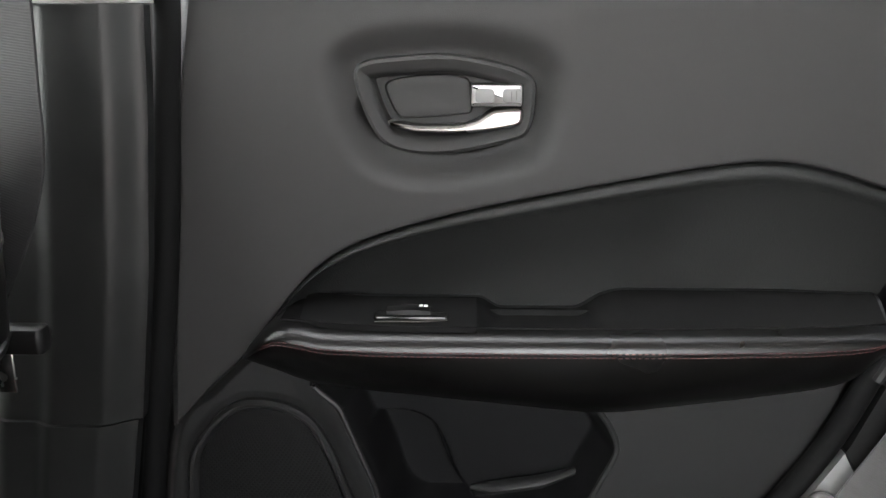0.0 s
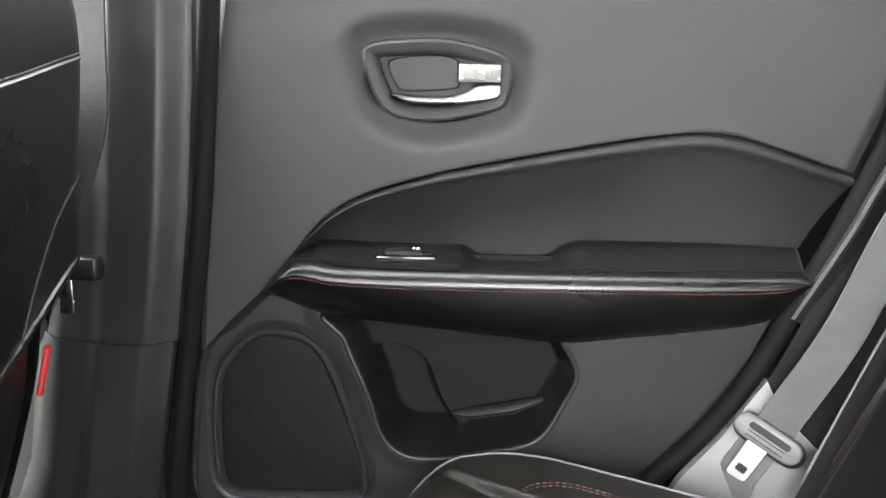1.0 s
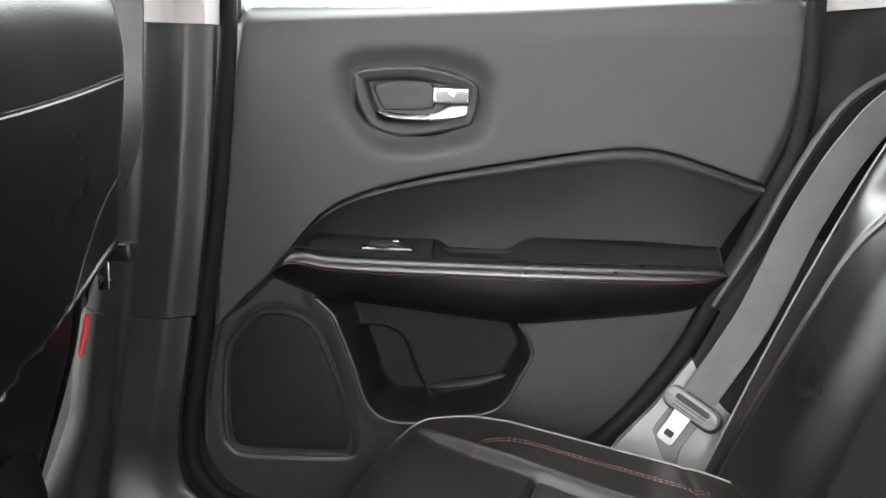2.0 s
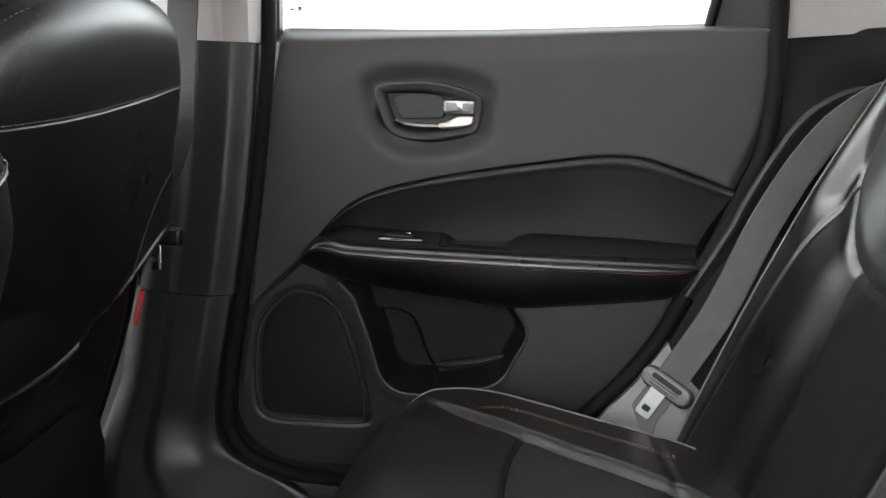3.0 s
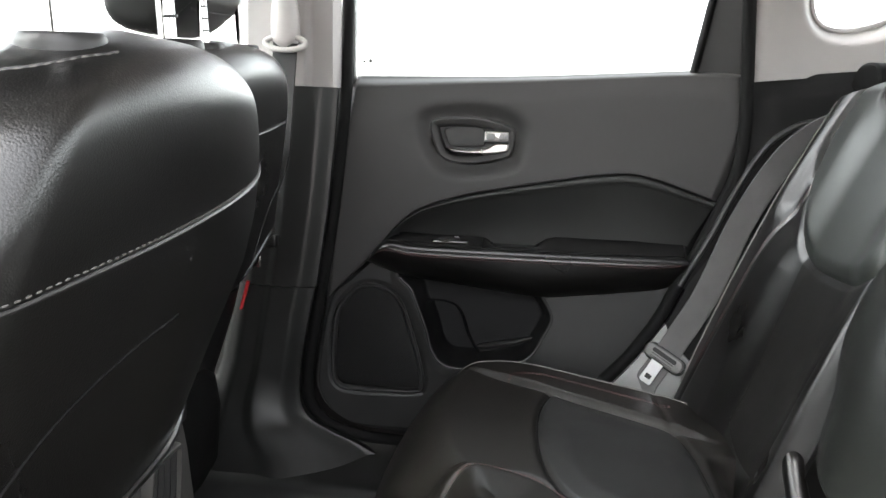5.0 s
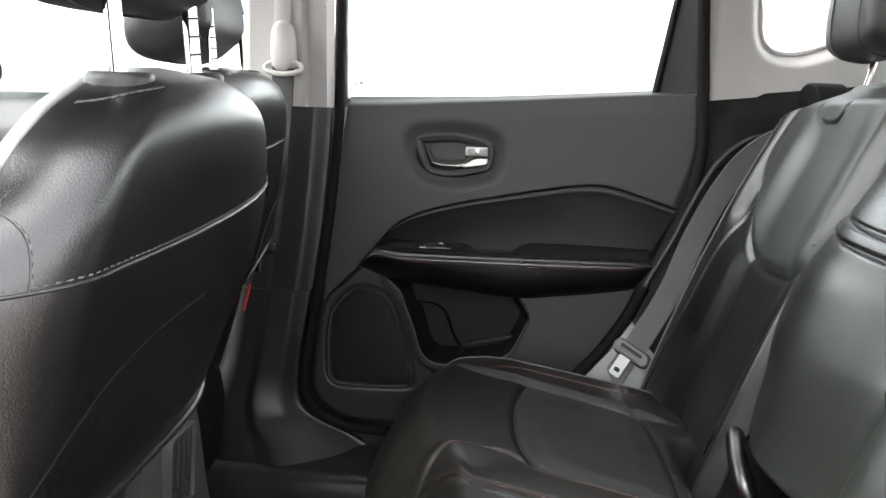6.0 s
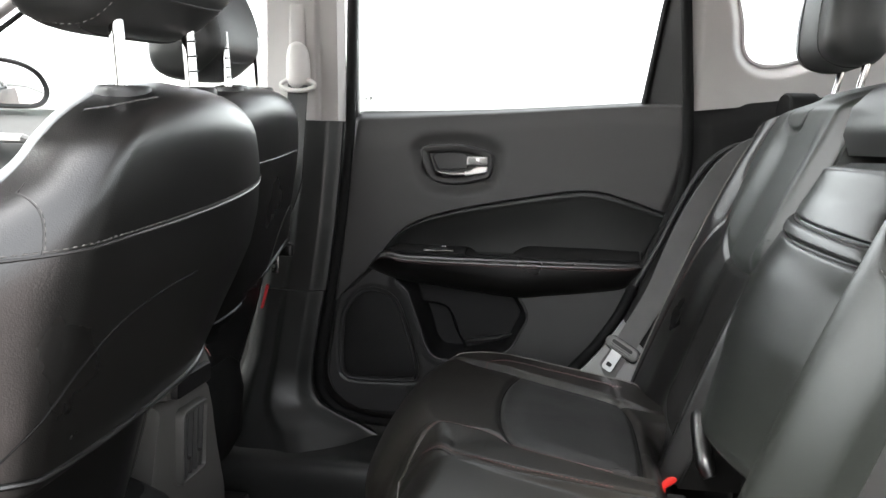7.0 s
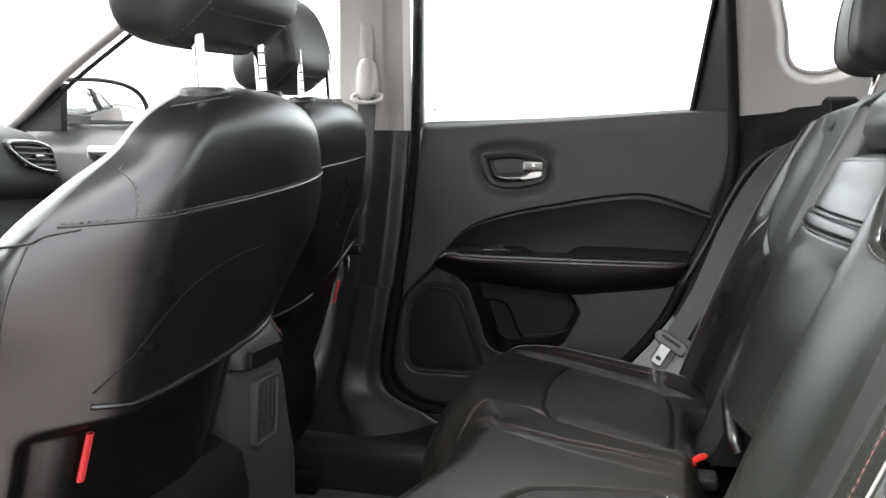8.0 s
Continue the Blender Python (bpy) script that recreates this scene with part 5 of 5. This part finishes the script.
def backrest(name, lo, hi, mirror, label):
    U, V = grid(250, 280)
    Yl = (lo - 0.012) + (hi - lo + 0.012) * U
    Zt = 0.27 + V * (0.635 - 0.05 * smooth01(0.75, 1.0, U))
    up_line = spline(UPPER_WIDE if mirror else UPPER, 140, True)
    insert = spline([(0.205, 0.665), (0.235, 0.64), (0.284, 0.62), (0.36, 0.615), (0.44, 0.62), (0.484, 0.625), (0.475, 0.52), (0.46, 0.40), (0.45, 0.33), (0.26, 0.33), (0.225, 0.5)], 110, True)
    if mirror:
        insert = spline([(0.338, 0.655), (0.352, 0.69), (0.45, 0.65), (0.61, 0.62), (0.618, 0.50), (0.61, 0.34), (0.365, 0.34), (0.375, 0.42), (0.385, 0.50), (0.375, 0.58), (0.352, 0.62)], 130, True)
    Yl, Zt = snapped(Yl, Zt, up_line, 0.0019)
    Yl, Zt = snapped(Yl, Zt, insert, 0.0017)
    Xf = back_face(Yl, Zt, lo, hi, 0.042 if mirror else 0.020)
    rim = away(Yl, Zt, up_line, True)
    Xf = Xf + 0.005 * np.exp(-(rim / 0.005) ** 2) - 0.011 * smooth01(0, 0.03, np.where(inside(Yl, Zt, up_line), rim, 0))
    oval = spline([(0.385, 0.868), (0.40, 0.845), (0.43, 0.836), (0.47, 0.838), (0.50, 0.85), (0.51, 0.868)], 30)
    Xf = Xf + 0.007 * np.exp(-(away(Yl, Zt, oval) / 0.004) ** 2)
    mid_y, mid_z = (Yl[:-1, :-1] + Yl[1:, 1:]) / 2, (Zt[:-1, :-1] + Zt[1:, 1:]) / 2
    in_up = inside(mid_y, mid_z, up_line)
    is_in = inside(mid_y, mid_z, insert) & ~in_up
    P = np.stack([Xf, Yl if not mirror else 0.026 - Yl, Zt], -1)
    # hides differ between the two seats to carry light and shade in their colour
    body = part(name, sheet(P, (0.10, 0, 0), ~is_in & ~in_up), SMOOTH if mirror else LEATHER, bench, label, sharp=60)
    part("backrest_insert", sheet(P, (0.10, 0, 0), is_in), PERFORATED if mirror else SHADED_PERFORATED, body, "perforated black leather insert", sharp=60)
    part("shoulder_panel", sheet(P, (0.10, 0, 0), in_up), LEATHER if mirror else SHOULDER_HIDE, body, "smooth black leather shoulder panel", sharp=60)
    if mirror:
        edge = np.array([(float(back_face(np.array(y), np.array(z), lo, hi, 0.042)) - 0.001, 0.026 - y, z) for y, z in shrink(up_line, -0.006) if 0.25 < y < 0.56 and z < 0.69])
        part("stitching", stitches(edge, 0.005, 0.003, 0.0007), GREY_THREAD, body, "grey thread")
    pipe = np.array([(float(back_face(np.array(lo + (hi - lo) * 0.972), np.array(z), lo, hi)) - 0.002, (lo + (hi - lo) * 0.972) if not mirror else 0.026 - (lo + (hi - lo) * 0.972), z) for z in np.linspace(0.34, 0.85, 60)])
    part("piping", tube(pipe, 0.0014, 6), PALE_PIPING, body)
    side_seam = np.array([(float(back_face(np.array(lo + (hi - lo) * q), np.array(z), lo, hi)) - 0.0006, (lo + (hi - lo) * q) if not mirror else 0.026 - (lo + (hi - lo) * q), z) for z, q in ((z, 0.877 - 0.10 * ((z - 0.33) / 0.57 - 0.5)) for z in np.linspace(0.38, 0.74, 50))])
    part("stitching", stitches(side_seam, 0.0045, 0.0028, 0.0005), RED_THREAD, body, "dark red thread")
    return body


backrest("backrest", 0.188, 0.664, False, "black leather backrest of the outer rear seat")
backrest("backrest", 0.190, 0.742, True, "black leather backrest of the wider rear seat")
# lower corner pad behind the belt tongue
U, V = grid(30, 30)
for name_, z0, z1, hide, note in (("corner_pad", 0.25 + 0 * U, 0.43 - 0.13 * U, VINYL, "smooth grey vinyl corner pad"), ("side_pad", 0.4315 - 0.13 * U, 0.60 + 0 * U, MATTE, "dark side pad behind the belt")):
    Z = z0 + (z1 - z0) * V
    X = np.interp(Z, [0.25, 0.31, 0.362, 0.435, 0.513, 0.575, 0.66, 0.715, 0.77], [0.255, 0.290, 0.335, 0.384, 0.419, 0.449, 0.483, 0.504, 0.511])
    X = X + (np.maximum(0.52, X + 0.10) - X) * U
    part(name_, sheet(np.stack([X, 0.7235 - 0.034 * U - 0.022 * (1 - (Z - 0.25) / 0.5) ** 3, Z], -1), (0.0, 0.012, 0.0)), hide, bench, note)
rim = spline([(0.400, 0.716, 0.505), (0.449, 0.714, 0.602), (0.468, 0.713, 0.648), (0.499, 0.712, 0.714), (0.531, 0.711, 0.767), (0.566, 0.708, 0.798), (0.602, 0.704, 0.813), (0.665, 0.696, 0.820)], 60)
U, V = grid(60, 12)
part("side_pad", sheet(rim[:, None, :] + V[..., None] * np.array([0.14, -0.008, -0.10]) + np.array([0, 0.006, 0]), (0, 0.012, 0)), MATTE, bench, "dark side pad behind the belt")
part("pad_rim", tube(rim, 0.0055, 8), PLASTIC, bench, "rolled rim of the side pad")
# centre armrest, folded up
U, V = grid(80, 180)
Z = 0.424 + 0.362 * V
left = curve_of([(0.424, 0.085), (0.45, 0.130), (0.50, 0.160), (0.53, 0.192), (0.56, 0.213), (0.60, 0.222), (0.63, 0.219), (0.66, 0.205), (0.695, 0.184), (0.72, 0.170), (0.786, 0.135)])(Z)
right = np.interp(Z, [0.424, 0.45, 0.55, 0.70, 0.786], [-0.090, -0.115, -0.145, -0.155, -0.132])
Y = right + (left - right) * U
arm_face = lambda z, u: FACE(z) - 0.022 + (0.052 - 0.018 * smooth01(0.62, 0.69, z)) * np.clip((0.58 - u) / 0.58, 0, 1) ** 1.5 + 0.026 * np.clip((u - 0.62) / 0.38, 0, 1) ** 1.8 + 0.010 * np.abs(2 * u - 1) ** 16
X = arm_face(Z, U) + 0.03 * smooth01(0.97, 1, V) ** 2 + 0.030 * smooth01(0.445, 0.424, Z) ** 2
Z = Z - 0.022 * (1 - U) * smooth01(0.62, 0.68, Z) * smooth01(0.786, 0.75, Z) - 0.055 * (1 - U) * smooth01(0.56, 0.424, Z)
band = 0.690 - 0.022 * (1 - U)
X = X + 0.005 * np.exp(-(np.minimum(np.abs(Z - band), np.abs(Z - band - 0.024)) / 0.003) ** 2) - 0.004 * smooth01(-0.002, 0.008, Z - band) * smooth01(0.026, 0.016, Z - band)
arm = part("centre_armrest", sheet(np.stack([X, Y, Z], -1), (0.08, 0, 0)), SMOOTH, bench, "glossy black leather centre armrest folded up", sharp=60)
for rise in (0.0, 0.024):
    u = np.linspace(0.02, 0.98, 24)
    zz = 0.690 - 0.022 * (1 - u) + rise
    part("piping", tube(np.column_stack([arm_face(zz, u) + 0.0035, -0.150 + (0.184 - 0.55 * rise + 0.150) * u, zz]), 0.0013, 6), DEEP, arm)
# solid block closing the gap; its black colour imitates deep shade
part("armrest_recess", loft([[(x, y, z) for y, z in ((-0.20, 0.20), (0.235, 0.20), (0.235, 0.55), (-0.20, 0.55))] for x in (0.535, 0.64)]), RUBBER_AND_SHADE, bench, "black block standing in for the shade under the folded armrest")
part("head_gap_pad", loft([[(FACE(np.array(0.80)) + 0.03 + a, y, 0.795 + b) for a, b in ((0, 0), (-0.01, 0.03), (0.0, 0.07), (0.03, 0.10), (0.09, 0.10), (0.09, 0.0))] for y in (-0.13, -0.12, 0.0, 0.14, 0.17)]), LEATHER, bench)
lever = spline([(0.704, 0.872), (0.699, 0.897), (0.683, 0.911), (0.645, 0.915), (0.605, 0.909), (0.592, 0.893), (0.595, 0.872)], 40, True)
part("release_lever", loft([[(x, y, z) for y, z in shrink(lever, a)] for a, x in ((0.004, 0.664), (0.0, 0.668), (0.0, 0.715), (0.004, 0.72))]), RUBBER_AND_SHADE, bench, "black folding lever on the seat shoulder")
part("release_strap", tube(spline([(0.478, 0.215, 0.402), (0.470, 0.206, 0.390), (0.470, 0.180, 0.355), (0.474, 0.152, 0.325), (0.481, 0.140, 0.305)], 20), np.interp(np.linspace(0, 1, 20), [0, 0.08, 0.2, 0.85, 1], [0.005, 0.011, 0.0145, 0.0145, 0.010]), 16, 0.75), LEATHER, bench, "glossy black loop at the foot of the armrest")
y0 = 0.463
for k in (-1, 1):
    part("rod", tube([(0.715, y0 - 0.01 + 0.07 * k, 0.87), (0.735, y0 - 0.01 + 0.07 * k, 0.96)], 0.0062, 12), CHROME, bench, "chrome headrest rod")
prof = spline([(0.664, 0.962), (0.656, 1.0), (0.662, 1.07), (0.68, 1.125), (0.73, 1.14), (0.765, 1.10), (0.765, 1.0), (0.75, 0.952), (0.70, 0.944)], 40, True)
ctr = prof.mean(0)
rr = []
for t in np.linspace(-1, 1, 29):
    f = max((1 - abs(t) ** 7) ** 0.4 if abs(t) < 1 else 0, 0.05)
    q = ctr + (prof - ctr) * (0.4 + 0.6 * f)
    rr.append(np.column_stack([q[:, 0], np.full(40, y0 + 0.125 * t), q[:, 1]]))
hd = part("headrest", loft(rr), HEAD_HIDE, bench, "padded black leather rear headrest", sharp=60)
for k in (7, 21):
    c0 = rr[k].mean(0)
    part("seam", tube((c0 + (rr[k] - c0) * 1.004)[list(range(40)) + [0]], 0.0016, 6), PIPING, hd)

# ---- rear seat belt ----
rear_belt = thing("rear_seat_belt", (0.4, 0.68, 0.3), "grey rear seat belt with its steel tongue beside the backrest", "seat belt")
part("webbing", webbing([(0.380, 0.696, 0.368), (0.392, 0.696, 0.392), (0.444, 0.690, 0.495), (0.487, 0.689, 0.612), (0.520, 0.688, 0.684), (0.541, 0.686, 0.722), (0.570, 0.680, 0.765), (0.615, 0.668, 0.805), (0.66, 0.655, 0.82)], ((0.97, -0.14, -0.22), (0.86, 0.20, -0.25)), 0.0235), WEBBING, rear_belt)
ctr = np.array([0.378, 0.690, 0.373])
ax, dn = np.array([0.80, -0.34, -0.45]), np.array([-0.48, 0.0, -0.80])
ax, dn = ax / np.linalg.norm(ax), dn / np.linalg.norm(dn)
dn = dn - ax * (dn @ ax)
dn /= np.linalg.norm(dn)
nn = np.cross(ax, dn)
nn = nn if nn[1] < 0 else -nn
place = lambda pts, d: np.array([ctr + ax * a + dn * b + nn * d for a, b in pts])
grip = rounded(0.080, 0.027, 0.0132, 7)
hole = rounded(0.05, 0.008, 0.0035, 7)
handle = part("tongue", loft([place(shrink(grip, a), d) for a, d in ((0.001, -0.002), (0, 0.0), (0, 0.002), (0.0015, 0.004), (0.004, 0.0048))]), BELT_GREY, rear_belt, "grey plastic belt tongue")
part("tongue_slot", loft([place(hole + (0, -0.004), d) for d in (0.003, 0.0052)]), DEEP, handle)
part("tongue_slot", joined([loft([place(rounded(0.046, 0.0011, 0.0005, 4) + (0, 0.003 + 0.0052 * k), d) for d in (0.003, 0.0051)]) for k in (0, 1)]), DEEP, handle)
part("tongue_back", loft([place(shrink(grip, a) + (0.003, 0.001), d) for a, d in ((0.0, -0.007), (-0.0025, -0.005), (-0.0025, -0.002), (0.0, -0.0008))]), DEEP, handle, "black underside of the tongue")
blade = rounded(0.024, 0.05, 0.005, 5) + (-0.004, 0.034)
plate_ob = part("tongue_plate", loft([place(shrink(blade, a), d) for a, d in ((0, -0.001), (0, 0.001), (0.0005, 0.0015))]), STEEL, handle, "bright steel tongue plate")
part("plate_hole", loft([place(rounded(0.012, 0.009, 0.002, 4) + (-0.004, 0.045), d) for d in (0.0008, 0.0019)]), DEEP, plate_ob)
part("lower_webbing", webbing([(0.380, 0.698, 0.372), (0.365, 0.700, 0.345), (0.35, 0.70, 0.318), (0.345, 0.70, 0.28)], (0.75, -0.35, -0.45), 0.022), WEBBING, rear_belt)

# ---- buckles ----
buckle = thing("seat_belt_buckle", (0.42, 0.12, 0.26), "red-buttoned black belt buckle lying on the bench", "belt buckle")
part("body", block(0.405, 0.45, 0.100, 0.150, 0.252, 0.272, 0.006), DEEP, buckle)
part("webbing", tube([(0.335, 0.085, 0.324), (0.355, 0.080, 0.323), (0.375, 0.090, 0.310), (0.395, 0.105, 0.290)], [0.010, 0.016, 0.015, 0.010], 10, 0.35), DARK_WEBBING, buckle, "crumpled black buckle strap")
part("button", tube([(0.389, 0.100, 0.284), (0.394, 0.107, 0.284), (0.410, 0.130, 0.288), (0.426, 0.152, 0.291), (0.431, 0.160, 0.291)], [0.005, 0.0085, 0.006, 0.0085, 0.006], 10, 0.6), RED, buckle, "red release button")
part("button", tube([(0.400, 0.090, 0.281), (0.403, 0.100, 0.283), (0.410, 0.122, 0.288)], [0.006, 0.0085, 0.006], 10, 0.6), RED, buckle, "red release button")
